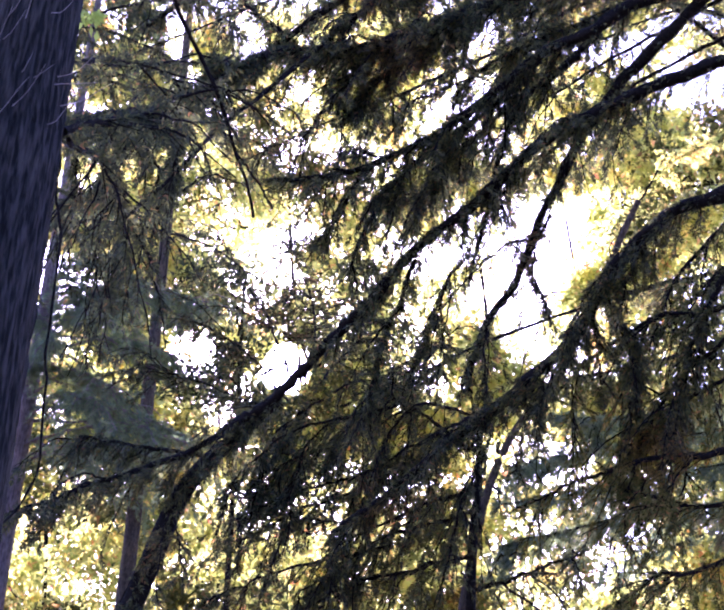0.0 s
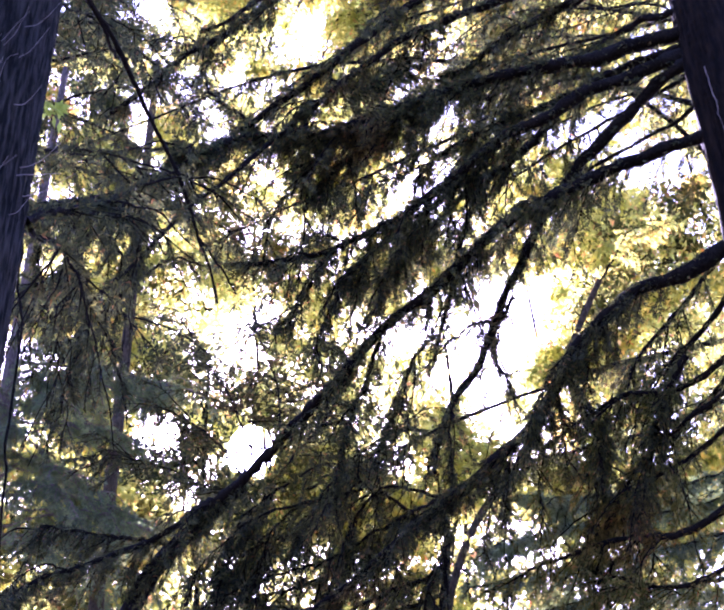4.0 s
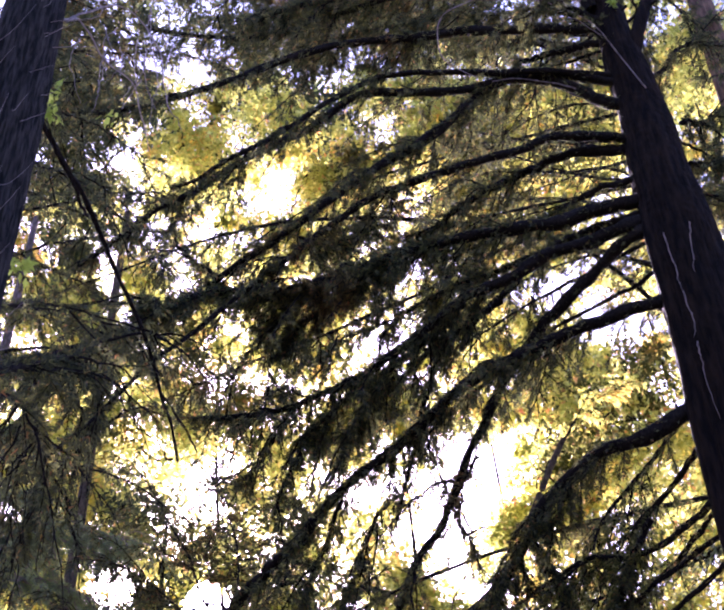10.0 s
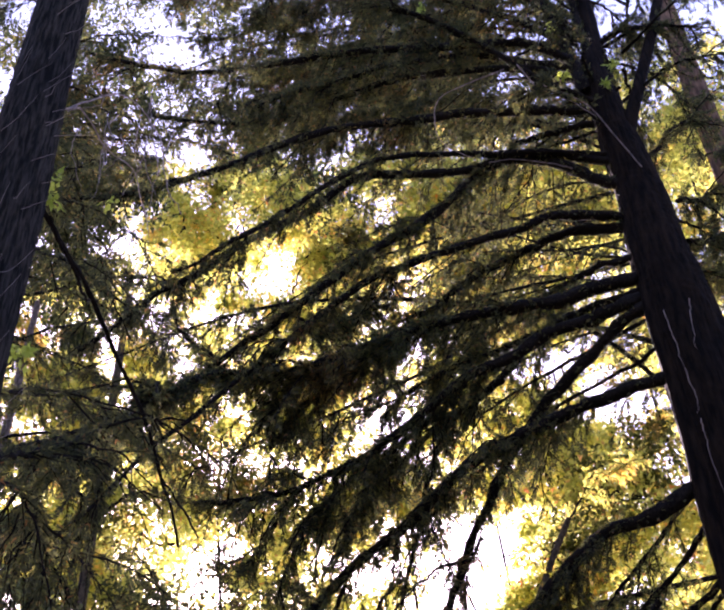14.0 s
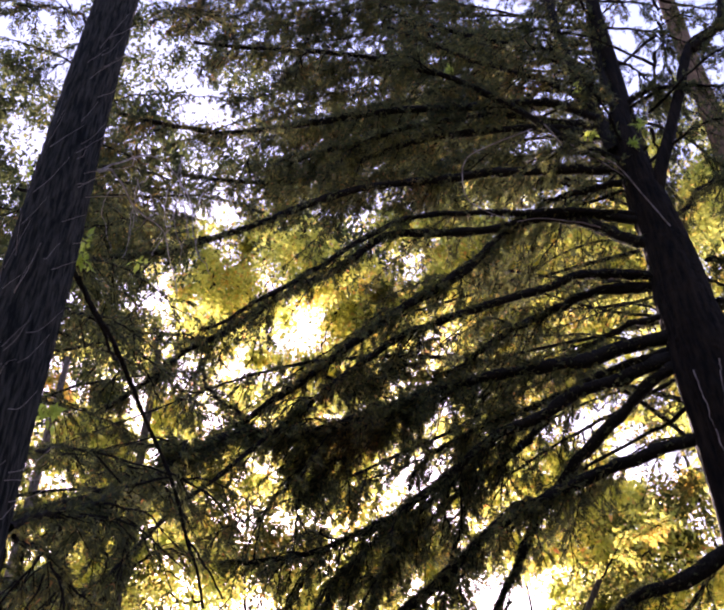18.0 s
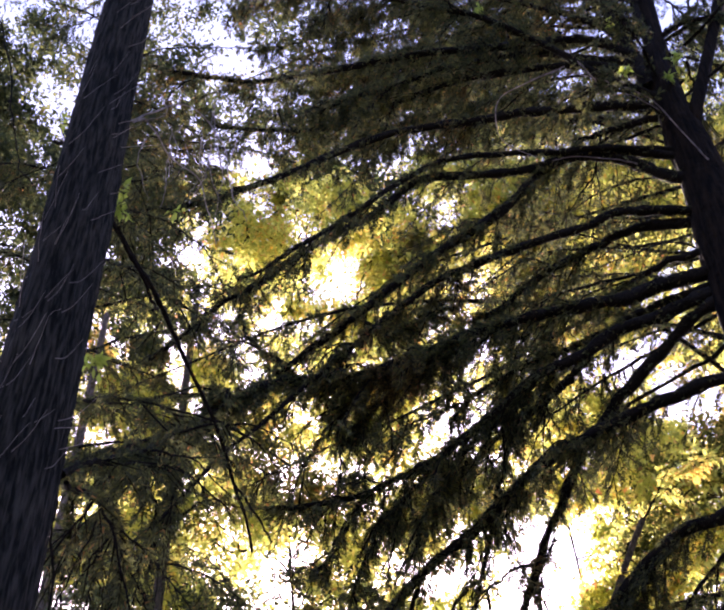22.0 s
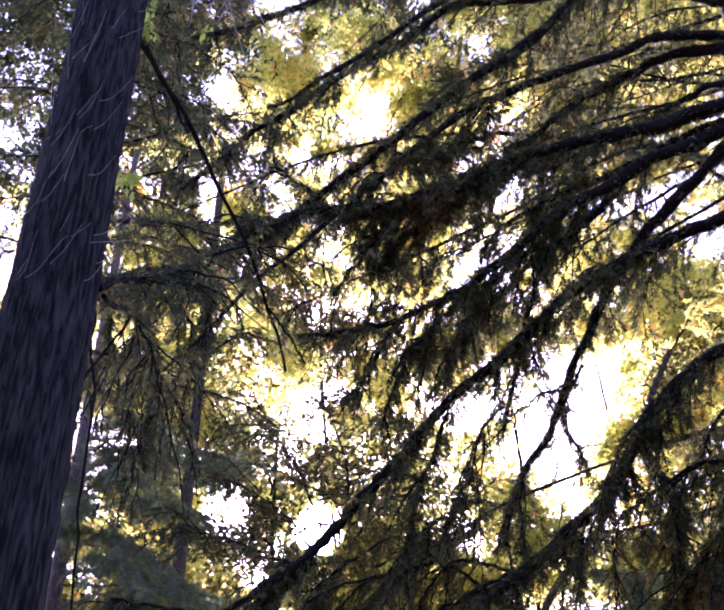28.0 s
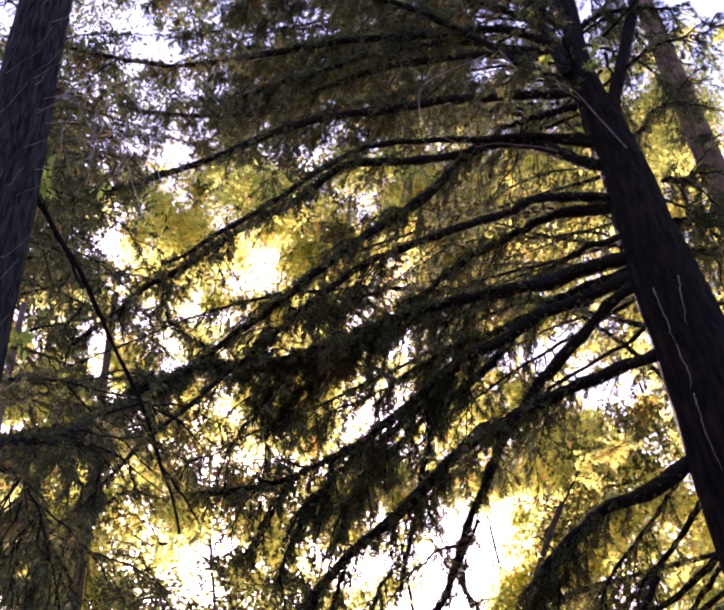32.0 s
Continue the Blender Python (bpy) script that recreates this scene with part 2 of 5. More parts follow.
def twig_mesh(root, way, reach, rng, bent=True):
    n = len(root)
    side = unit(np.cross(way, (0.3, 0.2, 1.0)))
    up = np.cross(side, way)
    bend = np.array([0, 0, -1.0]) * (reach * 0.18)[:, None]
    stations = np.stack([root, root + way * reach[:, None] * 0.5 + bend * 0.25, root + way * reach[:, None] + bend], 1)
    radius = np.array([0.006, 0.004, 0.0015])[None, :, None, None] * rng.uniform(0.7, 1.3, (n, 1, 1, 1))
    turn = np.array([0, 2.1, 4.2])
    ring = np.cos(turn)[None, None, :, None] * side[:, None, None] + np.sin(turn)[None, None, :, None] * up[:, None, None]
    verts = (stations[:, :, None] + radius * ring).reshape(-1, 3)
    if not bent:
        verts = (stations[:, ::2, None] + radius[:, ::2] * ring).reshape(-1, 3)
        face = np.array([(b, (b + 1) % 3, 3 + (b + 1) % 3, 3 + b) for b in range(3)])
        return verts, (np.arange(n)[:, None, None] * 6 + face[None]).reshape(-1, 4), stations
    face = np.array([(a * 3 + b, a * 3 + (b + 1) % 3, a * 3 + 3 + (b + 1) % 3, a * 3 + 3 + b) for a in (0, 1) for b in range(3)])
    faces = (np.arange(n)[:, None, None] * 9 + face[None]).reshape(-1, 4)
    return verts, faces, stations


def sprays_on(stations, spacing, size, rng):
    """Leaf sprays along both sides of the twigs."""
    a, b, c = stations[:, 0], stations[:, 1], stations[:, 2]
    reach = np.linalg.norm(c - a, axis=1)
    number = np.maximum((reach / spacing).astype(int), 3)
    which = np.repeat(np.arange(len(a)), number)
    u = rng.random(len(which))[:, None] ** 0.8
    u = 0.08 + 0.92 * u
    root = (1 - u) ** 2 * a[which] + 2 * u * (1 - u) * (2 * b[which] - 0.5 * (a + c)[which]) + u ** 2 * c[which]
    way = unit(c - a)[which]
    side = unit(np.cross(way, (0, 0, 1.0)) + rng.normal(0, 0.25, (len(which), 3)))
    out = unit(way * 0.8 + side * rng.choice((-1, 1), len(which))[:, None] * rng.uniform(0.2, 1.0, (len(which), 1)) + rng.normal(0, 0.25, (len(which), 3)) - np.array([0, 0, 0.3]))
    flat = unit(np.cross(out, np.array([0, 0, 1.0]) + rng.normal(0, 0.55, (len(which), 3))))
    return root, out, flat, size * rng.uniform(0.65, 1.35, len(which))


# line of sight from the camera to the sun's disc, kept free of leaves
SIGHT_LINE = np.array(bearing(SUN_AZ, SUN_EL))


def kept(p, gaps, rng):
    """Which places keep their leaf: few do inside the gaps of a crown, and none along the camera's line of sight to the
    sun.
    """
    away = p - np.array([0, 0, 1.6])
    far = away @ SIGHT_LINE
    off = np.linalg.norm(away - far[:, None] * SIGHT_LINE, axis=1)
    keep = np.where(off < far * 0.024 * rng.uniform(0.85, 1.15, len(p)), 0.0, 1.0)
    for (x, y, z), a, b, share in gaps:
        deep = ((p[:, 0] - x) / a) ** 2 + ((p[:, 2] - z) / b) ** 2 + rng.uniform(-0.35, 0.35, len(p))
        keep = np.where(deep < 1, np.minimum(keep, share), keep)
    return rng.random(len(p)) < keep


LUSH = 0.7                            # how thickly the boughs are set with twigs


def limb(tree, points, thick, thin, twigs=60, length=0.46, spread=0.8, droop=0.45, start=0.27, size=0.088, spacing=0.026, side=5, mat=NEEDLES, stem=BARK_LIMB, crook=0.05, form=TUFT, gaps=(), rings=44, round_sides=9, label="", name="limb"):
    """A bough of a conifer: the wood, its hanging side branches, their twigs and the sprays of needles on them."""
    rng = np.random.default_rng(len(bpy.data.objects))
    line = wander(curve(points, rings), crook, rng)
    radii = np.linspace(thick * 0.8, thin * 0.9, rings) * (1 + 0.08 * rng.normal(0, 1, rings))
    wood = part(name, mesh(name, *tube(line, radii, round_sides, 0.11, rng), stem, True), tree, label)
    if not twigs:
        return wood
    n = int(np.linalg.norm(np.diff(line, axis=0), axis=1).sum() * ((60 if spacing < 0.027 else 14) + 900 * thick))
    at = rng.integers(int(rings * 0.06), rings, n)
    around = unit(rng.normal(0, 1, (n, 3)))
    cling = [line[at] + around * radii[at, None] * 0.8, unit(around + unit(np.gradient(line, axis=0)[at]) * 0.6), unit(rng.normal(0, 1, (n, 3))), size * rng.uniform(0.5, 1.1, n)]
    twigs = max(int(twigs * LUSH), 4)
    lines, shares = [line], [twigs]
    roots, ways, reaches = twigs_on(line, side, 1.25, spread * 0.8, droop * 1.1, max(start, 0.2), rng)
    pieces = []
    for root, way, reach in zip(roots, ways, reaches):
        end = root + way * reach
        branch = wander(curve([root, root + way * reach * 0.5 + np.array([0, 0, 0.04]), end - np.array([0, 0, 0.16 * reach])], 12), 0.03, rng)
        pieces.append(tube(branch, np.linspace(min(0.011, thick * 0.4), 0.003, 12), 5, 0.05, rng))
        lines.append(branch)
        shares.append(int(twigs * 0.13 * reach) + 4)
    stations = []
    for k, (each, share) in enumerate(zip(lines, shares)):
        root, way, reach = twigs_on(each, share, length if k == 0 else length * 0.75, spread, droop, start if k == 0 else 0.1, rng)
        if len(root):
            clear = kept(root + way * reach[:, None] * 0.5, [g for g in gaps if g[3] < 0.1], rng) & kept(root, [g for g in gaps if g[3] < 0.1], rng)
            root, way, reach = root[clear], way[clear], reach[clear]
        verts, faces, places = twig_mesh(root, way, reach, rng, False)
        pieces.append((verts, faces))
        stations.append(places)
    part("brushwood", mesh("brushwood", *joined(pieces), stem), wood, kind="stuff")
    sprays = sprays_on(np.vstack(stations), spacing, size, rng)
    sprays = [np.concatenate(both) for both in zip(sprays, cling)]
    keep = kept(sprays[0], gaps, rng)
    sprays = [each[keep] for each in sprays]
    part("foliage", leaves("foliage", form, *sprays, mat), wood, kind="stuff")
    return wood


def trunk(tree, points, thick, thin, mat, furrow=0.05, sides=96, rings=260, label="", name="trunk"):
    """A furrowed stem: ridges of bark that run up it and fade in and out."""
    rng = np.random.default_rng(len(bpy.data.objects) + 3)
    line = curve(points, rings)
    height = np.linspace(0, 1, rings)[:, None] * np.linalg.norm(line[-1] - line[0])
    turn = np.linspace(0, 2 * np.pi, sides, endpoint=False)[None]
    ridge = np.zeros((rings, sides))
    for k in (4, 9, 15, 22, 29, 37):
        a, b, c = rng.uniform(0, 6.3, 3)
        ridge += np.sin(k * turn + a + 1.6 * np.sin(height * rng.uniform(0.6, 1.8) + b)) * (0.6 + 0.4 * np.sin(height * rng.uniform(1.5, 4) + c)) / math.sqrt(k)
    r = np.linspace(thick, thin, rings)[:, None] * (1 + furrow * ridge + 0.012 * rng.normal(0, 1, (rings, sides)))
    verts, faces = tube(line, np.ones(rings), sides)
    verts = verts.reshape(rings, sides, 3)
    verts = line[:, None] + (verts - line[:, None]) * r[..., None]
    return part(name, mesh(name, verts.reshape(-1, 3), faces, mat, True), tree, label)


def tree_at(name, x, y, label, category="tree", group=""):
    ob = new(name)
    ob.empty_display_size = 0.3
    ob.location = (x, y, 0)
    return tagged(ob, label, category, group)


def bough(tree, nodes, place, wide, high, count, mat, size=0.11, form=LEAFLET, wood=BARK_LIMB, lumps=8, gaps=(), name="bough"):
    """A leafy bough of a broad crown: a thin branch from the nearest wood, and leaves gathered in uneven lumps."""
    rng = np.random.default_rng(len(bpy.data.objects) + 11)
    place = np.array(place)
    foot = min(nodes, key=lambda q: np.linalg.norm(q - place) + 0.6 * max(0, q[2] - place[2]))
    nodes.append(place)
    line = wander(curve([foot, (foot + place) / 2 + np.array([0, 0, 0.15]), place], 14), 0.15, rng)
    ob = part(name, mesh(name, *tube(line, np.linspace(0.028, 0.008, 14), 6, 0.05, rng), wood, True), tree)
    centres = place + rng.normal(0, 1, (lumps, 3)) * np.array([wide, 0.9 * wide, high]) * 0.5
    radius = rng.uniform(0.2, 0.48, lumps) * min(wide, high * 1.4)
    which = rng.integers(0, lumps, count)
    roots = centres[which] + rng.normal(0, 1, (count, 3)) * radius[which, None] * np.array([0.75, 0.75, 0.55])
    roots = roots[kept(roots, gaps, rng)]
    n = len(roots)
    ways = unit(rng.normal(0, 1, (n, 3)) + np.array([0, 0, -0.6]))
    part("foliage", leaves("foliage", form, roots, ways, unit(rng.normal(0, 1, (n, 3))), size * rng.uniform(0.6, 1.4, n), mat), ob, kind="stuff")
    return ob


# ---- ground ----
def ground():
    n = 90
    u = np.sinh(np.linspace(-5.2, 5.2, n)) * 14
    x, y = np.meshgrid(u, u)
    rng = np.random.default_rng(2)
    z = 0.12 * np.sin(x * 0.31 + 1) * np.sin(y * 0.27) + 0.03 * rng.normal(0, 1, x.shape)
    i, j = np.meshgrid(np.arange(n - 1), np.arange(n - 1), indexing="ij")
    f = np.stack([i * n + j, i * n + j + 1, (i + 1) * n + j + 1, (i + 1) * n + j], -1).reshape(-1, 4)
    m, nodes, links, shader = material("leaf_litter", 0.95)
    where = nodes.new("ShaderNodeTexCoord")
    spots = nodes.new("ShaderNodeTexNoise")
    spots.inputs["Scale"].default_value, spots.inputs["Detail"].default_value = 6.0, 9
    links.new(where.outputs["Object"], spots.inputs[0])
    links.new(ramp(nodes, links, spots.outputs[0], (0.3, (0.05, 0.035, 0.02)), (0.55, (0.12, 0.075, 0.04)), (0.75, (0.1, 0.1, 0.045))), shader.inputs["Base Color"])
    tagged(new("ground", mesh("ground", np.stack([x, y, z], -1).reshape(-1, 3), f, m, True)), "forest floor of brown leaf litter and soil", "ground", kind="structure")


ground()

# ---- the slim redwood close by, with dead twigs and a few fresh shoots ----
near_tree = tree_at("redwood_tree", -1.53, 4.02, "slim redwood with furrowed grey bark and dead twigs", "tree")
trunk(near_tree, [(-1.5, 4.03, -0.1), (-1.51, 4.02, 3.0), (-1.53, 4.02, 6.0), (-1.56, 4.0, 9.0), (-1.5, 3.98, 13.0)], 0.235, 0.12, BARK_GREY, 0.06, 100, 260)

# ---- the large redwood whose boughs sweep across ----
redwood = tree_at("redwood_tree", 3.42, 7.23, "tall dark redwood with a forked top and long drooping needled boughs", "tree")
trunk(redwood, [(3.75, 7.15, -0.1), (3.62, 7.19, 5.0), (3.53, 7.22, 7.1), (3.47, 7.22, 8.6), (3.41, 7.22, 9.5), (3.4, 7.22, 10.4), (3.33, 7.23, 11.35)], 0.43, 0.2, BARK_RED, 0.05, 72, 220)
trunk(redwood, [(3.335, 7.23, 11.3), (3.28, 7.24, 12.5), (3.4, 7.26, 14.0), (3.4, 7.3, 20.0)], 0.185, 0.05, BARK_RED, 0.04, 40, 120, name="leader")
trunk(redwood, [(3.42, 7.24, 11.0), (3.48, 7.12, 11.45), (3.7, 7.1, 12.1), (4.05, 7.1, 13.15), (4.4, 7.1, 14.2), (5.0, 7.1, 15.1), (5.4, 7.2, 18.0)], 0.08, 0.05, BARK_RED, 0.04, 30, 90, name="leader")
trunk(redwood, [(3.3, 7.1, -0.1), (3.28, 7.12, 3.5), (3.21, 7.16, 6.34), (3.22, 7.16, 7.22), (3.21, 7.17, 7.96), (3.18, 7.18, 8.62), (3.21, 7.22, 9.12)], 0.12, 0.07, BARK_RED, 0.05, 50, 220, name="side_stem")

# long boughs, from the top down
limb(redwood, [(3.16, 7.20, 11.86), (2.70, 7.14, 12.11), (2.22, 7.07, 12.48), (1.77, 7.00, 12.80), (1.26, 6.94, 13.08), (0.83, 6.89, 13.19), (0.29, 6.82, 13.27), (-0.65, 6.71, 13.12), (-1.58, 6.60, 13.03)], 0.059, 0.024, 110, start=0.3)
limb(redwood, [(3.05, 7.20, 12.58), (2.58, 7.24, 13.01), (2.05, 7.28, 13.07), (1.50, 7.32, 13.02), (0.69, 7.37, 13.03), (0.10, 7.35, 12.80), (-0.52, 7.21, 12.36), (-1.10, 7.08, 12.01), (-1.58, 6.96, 11.93), (-2.25, 6.80, 11.89)], 0.075, 0.022, 170, length=0.42, start=0.2)
limb(redwood, [(3.04, 7.20, 12.51), (2.47, 7.33, 12.86), (1.96, 7.44, 13.09), (0.98, 7.60, 13.07), (0.43, 7.60, 12.71), (-0.10, 7.60, 12.41), (-0.66, 7.60, 12.07)], 0.061, 0.023, 150, length=0.42, start=0.25)
limb(redwood, [(3.05, 7.20, 12.29), (2.55, 7.34, 12.65), (1.94, 7.49, 12.76), (1.09, 7.70, 12.82), (0.35, 7.81, 12.59), (-0.41, 7.84, 12.24), (-1.04, 7.87, 12.20), (-1.80, 7.90, 12.33)], 0.060, 0.024, 170, length=0.45, start=0.25)
limb(redwood, [(3.07, 7.20, 11.73), (2.53, 7.26, 11.80), (1.93, 7.32, 11.78), (1.42, 7.37, 11.69), (0.92, 7.42, 11.62), (0.17, 7.50, 11.47), (-0.73, 7.40, 10.80), (-1.30, 7.33, 10.40), (-1.85, 7.26, 10.12), (-2.31, 7.20, 10.00)], 0.077, 0.025, 150, length=0.4, start=0.3)
limb(redwood, [(3.10, 7.20, 11.48), (2.68, 7.30, 11.39), (2.34, 7.39, 11.32), (1.98, 7.48, 11.04), (1.57, 7.60, 10.70)], 0.051, 0.016, 45, length=0.3, side=3)
limb(redwood, [(3.19, 7.20, 10.95), (2.61, 7.22, 10.96), (2.03, 7.25, 10.96), (1.46, 7.27, 10.96), (0.94, 7.29, 10.92), (0.69, 7.29, 10.82), (0.22, 7.22, 10.33), (-0.22, 7.16, 9.83), (-0.63, 7.09, 9.39), (-0.85, 7.05, 9.10), (-1.11, 7.00, 8.86)], 0.049, 0.018, 70, length=0.3, side=4, start=0.4)
limb(redwood, [(3.24, 7.20, 10.83), (2.71, 7.25, 10.96), (2.19, 7.31, 10.96), (1.75, 7.35, 10.84), (1.18, 7.41, 10.77), (0.61, 7.46, 10.77), (0.23, 7.50, 10.41), (-0.22, 7.48, 10.02), (-0.65, 7.46, 9.63), (-0.97, 7.45, 9.29), (-1.32, 7.43, 8.99), (-1.53, 7.42, 8.65), (-1.88, 7.40, 8.27)], 0.067, 0.023, 130, length=0.35, side=6, start=0.3)
limb(redwood, [(3.24, 7.20, 10.46), (3.07, 7.22, 10.53), (2.83, 7.26, 10.75), (2.57, 7.30, 10.93), (2.20, 7.34, 11.03), (1.95, 7.37, 10.93), (1.64, 7.42, 10.59), (1.29, 7.47, 10.24), (0.96, 7.50, 9.96), (0.59, 7.52, 9.64), (0.23, 7.54, 9.28), (-0.10, 7.56, 8.91), (-0.43, 7.58, 8.61), (-0.78, 7.60, 8.26)], 0.084, 0.036, 200, length=0.36, side=7, start=0.3)
limb(redwood, [(3.27, 7.20, 9.99), (2.90, 7.26, 10.04), (2.50, 7.32, 10.06), (2.18, 7.37, 9.97), (1.58, 7.46, 9.76), (1.12, 7.50, 9.57), (0.67, 7.50, 9.29), (0.23, 7.50, 8.87), (-0.10, 7.50, 8.53), (-0.33, 7.50, 8.27)], 0.064, 0.027, 130, length=0.34, side=6, start=0.45)
limb(redwood, [(3.26, 7.25, 9.91), (2.76, 7.46, 10.05), (2.40, 7.60, 10.00), (2.11, 7.71, 9.91), (1.61, 7.85, 9.62), (1.33, 7.93, 9.43), (1.06, 8.00, 9.31)], 0.070, 0.020, 110, length=0.36, start=0.3)
limb(redwood, [(3.16, 7.25, 9.47), (2.91, 7.46, 9.56), (2.60, 7.71, 9.59), (2.30, 7.93, 9.53), (1.90, 8.10, 9.43), (1.45, 8.30, 9.29)], 0.045, 0.015, 80, length=0.34, side=4, start=0.3)
limb(redwood, [(3.18, 7.25, 9.21), (2.78, 7.37, 9.17), (2.39, 7.48, 9.08), (2.02, 7.59, 9.10), (1.55, 7.72, 9.06), (1.11, 7.78, 8.95), (0.67, 7.74, 8.71), (0.24, 7.69, 8.47), (-0.17, 7.65, 8.31), (-0.57, 7.61, 8.23), (-0.95, 7.48, 8.01), (-1.18, 7.38, 7.72), (-1.59, 7.19, 7.27), (-2.00, 7.00, 6.89)], 0.083, 0.024, 330, length=0.4, side=11, start=0.22)
limb(redwood, [(3.14, 7.25, 8.93), (2.72, 7.40, 8.80), (2.31, 7.55, 8.73), (1.97, 7.68, 8.54), (1.59, 7.81, 8.44), (1.30, 7.93, 8.26), (0.95, 8.03, 7.96), (0.66, 8.08, 7.73), (0.42, 8.12, 7.61), (0.02, 8.18, 7.42), (-0.54, 8.26, 7.34), (-0.86, 8.30, 7.33)], 0.082, 0.018, 190, length=0.36, side=8, start=0.25)
limb(redwood, [(3.16, 7.25, 9.03), (2.84, 7.54, 9.09), (2.55, 7.81, 9.11), (2.27, 8.04, 9.12), (1.89, 8.26, 9.08), (1.53, 8.37, 8.98), (1.16, 8.49, 8.78), (0.85, 8.60, 8.55)], 0.055, 0.020, 120, length=0.34, side=5, start=0.3)
limb(redwood, [(3.16, 7.25, 8.81), (2.93, 7.42, 8.75), (2.69, 7.64, 8.55), (2.44, 7.86, 8.35), (2.20, 8.06, 8.17), (2.03, 8.23, 7.99), (1.90, 8.35, 7.80), (1.77, 8.48, 7.60), (1.64, 8.63, 7.36), (1.51, 8.81, 7.08), (1.38, 9.00, 6.77), (1.16, 9.10, 6.42), (1.03, 9.20, 6.10), (0.95, 9.30, 5.78)], 0.076, 0.028, 110, length=0.26, droop=0.9, start=0.35)
limb(redwood, [(3.27, 7.15, 7.98), (3.00, 7.29, 7.94), (2.71, 7.44, 7.93), (2.41, 7.59, 7.91), (2.14, 7.73, 7.84), (1.87, 7.86, 7.76), (1.55, 8.03, 7.63), (1.27, 8.22, 7.46), (1.00, 8.42, 7.29), (0.68, 8.64, 7.10), (0.36, 8.87, 6.88), (0.20, 9.00, 6.73)], 0.077, 0.047, 250, length=0.34, start=0.22, side=9)
limb(redwood, [(0.27, 8.85, 6.67), (-0.06, 9.00, 6.37), (-0.34, 9.19, 6.13), (-0.67, 9.40, 5.88), (-0.97, 9.58, 5.68), (-1.18, 9.70, 5.55)], 0.058, 0.056, 90, length=0.34, start=0.0)
limb(redwood, [(2.12, 7.90, 8.77), (1.78, 8.15, 8.52), (1.50, 8.35, 8.36), (1.37, 8.49, 8.17), (1.26, 8.61, 7.94), (1.17, 8.68, 7.63), (1.09, 8.77, 7.24), (0.96, 8.90, 6.71)], 0.049, 0.019, 90, length=0.28, droop=0.9, start=0.1)
limb(redwood, [(1.93, 8.00, 8.54), (1.57, 8.33, 8.49), (1.33, 8.56, 8.41), (1.08, 8.81, 8.27), (0.81, 8.94, 8.06), (0.55, 9.08, 7.78), (0.29, 9.20, 7.60)], 0.044, 0.015, 130, length=0.34, start=0.1)
limb(redwood, [(1.58, 8.00, 8.50), (1.36, 8.10, 8.30), (1.10, 8.21, 8.11), (0.89, 8.29, 8.01), (0.64, 8.40, 7.83)], 0.032, 0.014, 80, length=0.3, start=0.1)
limb(redwood, [(3.31, 7.20, 6.93), (2.83, 7.35, 6.68), (2.55, 7.57, 6.68), (2.29, 7.78, 6.55), (2.09, 7.97, 6.40), (1.92, 8.17, 6.16), (1.71, 8.42, 5.86), (1.43, 8.67, 5.63), (1.18, 8.90, 5.47), (0.88, 9.14, 5.31), (0.50, 9.45, 5.08), (0.10, 9.77, 4.83), (-0.23, 10.00, 4.66)], 0.081, 0.042, 330, length=0.4, side=10, droop=0.6, start=0.12)
limb(redwood, [(2.06, 8.60, 6.45), (2.22, 8.71, 6.19), (2.34, 8.85, 5.86), (2.37, 9.00, 5.46)], 0.036, 0.014, 90, length=0.36, droop=0.8, start=0.05)
limb(redwood, [(2.94, 8.00, 6.26), (2.80, 8.14, 5.99), (2.69, 8.27, 5.76), (2.60, 8.42, 5.46), (2.49, 8.60, 5.09)], 0.034, 0.017, 110, length=0.36, droop=0.8, start=0.1)
limb(redwood, [(1.65, 8.50, 7.14), (1.53, 8.55, 6.97), (1.28, 8.63, 6.87), (1.04, 8.70, 6.76)], 0.021, 0.009, 22, length=0.2, side=2, droop=0.8, start=0.1)
limb(redwood, [(1.49, 8.50, 6.77), (1.52, 8.54, 6.49), (1.57, 8.57, 6.29), (1.62, 8.60, 6.10)], 0.015, 0.009, 26, length=0.22, side=2, droop=1.0, start=0.0)
limb(redwood, [(1.13, 8.90, 6.32), (1.08, 8.94, 6.01), (1.05, 8.97, 5.72), (1.07, 9.00, 5.47)], 0.015, 0.009, 34, length=0.24, side=2, droop=1.0, start=0.0)
limb(redwood, [(0.47, 8.80, 6.86), (0.35, 8.90, 6.53), (0.23, 8.99, 6.21), (0.14, 9.10, 5.85), (0.08, 9.20, 5.50)], 0.026, 0.014, 90, length=0.32, droop=0.9, start=0.05)
limb(redwood, [(0.88, 8.70, 6.81), (0.72, 8.84, 6.51), (0.60, 8.98, 6.21), (0.48, 9.10, 5.95)], 0.021, 0.009, 60, length=0.28, droop=0.9, start=0.05)
limb(redwood, [(0.85, 7.80, 8.81), (0.59, 7.90, 8.56), (0.25, 8.01, 8.37), (0.00, 8.11, 8.17), (-0.20, 8.20, 7.92)], 0.043, 0.014, 150, length=0.3, side=9, start=0.0)
limb(redwood, [(1.10, 7.70, 8.85), (0.66, 7.76, 8.60), (0.24, 7.81, 8.47), (-0.17, 7.86, 8.42), (-0.50, 7.90, 8.36)], 0.038, 0.014, 200, length=0.34, side=8, start=0.0)
limb(redwood, [(0.24, 7.80, 8.55), (0.04, 7.87, 8.35), (-0.17, 7.93, 8.18), (-0.32, 8.01, 7.92), (-0.55, 8.10, 7.64)], 0.032, 0.014, 60, length=0.34, side=4, start=0.0)
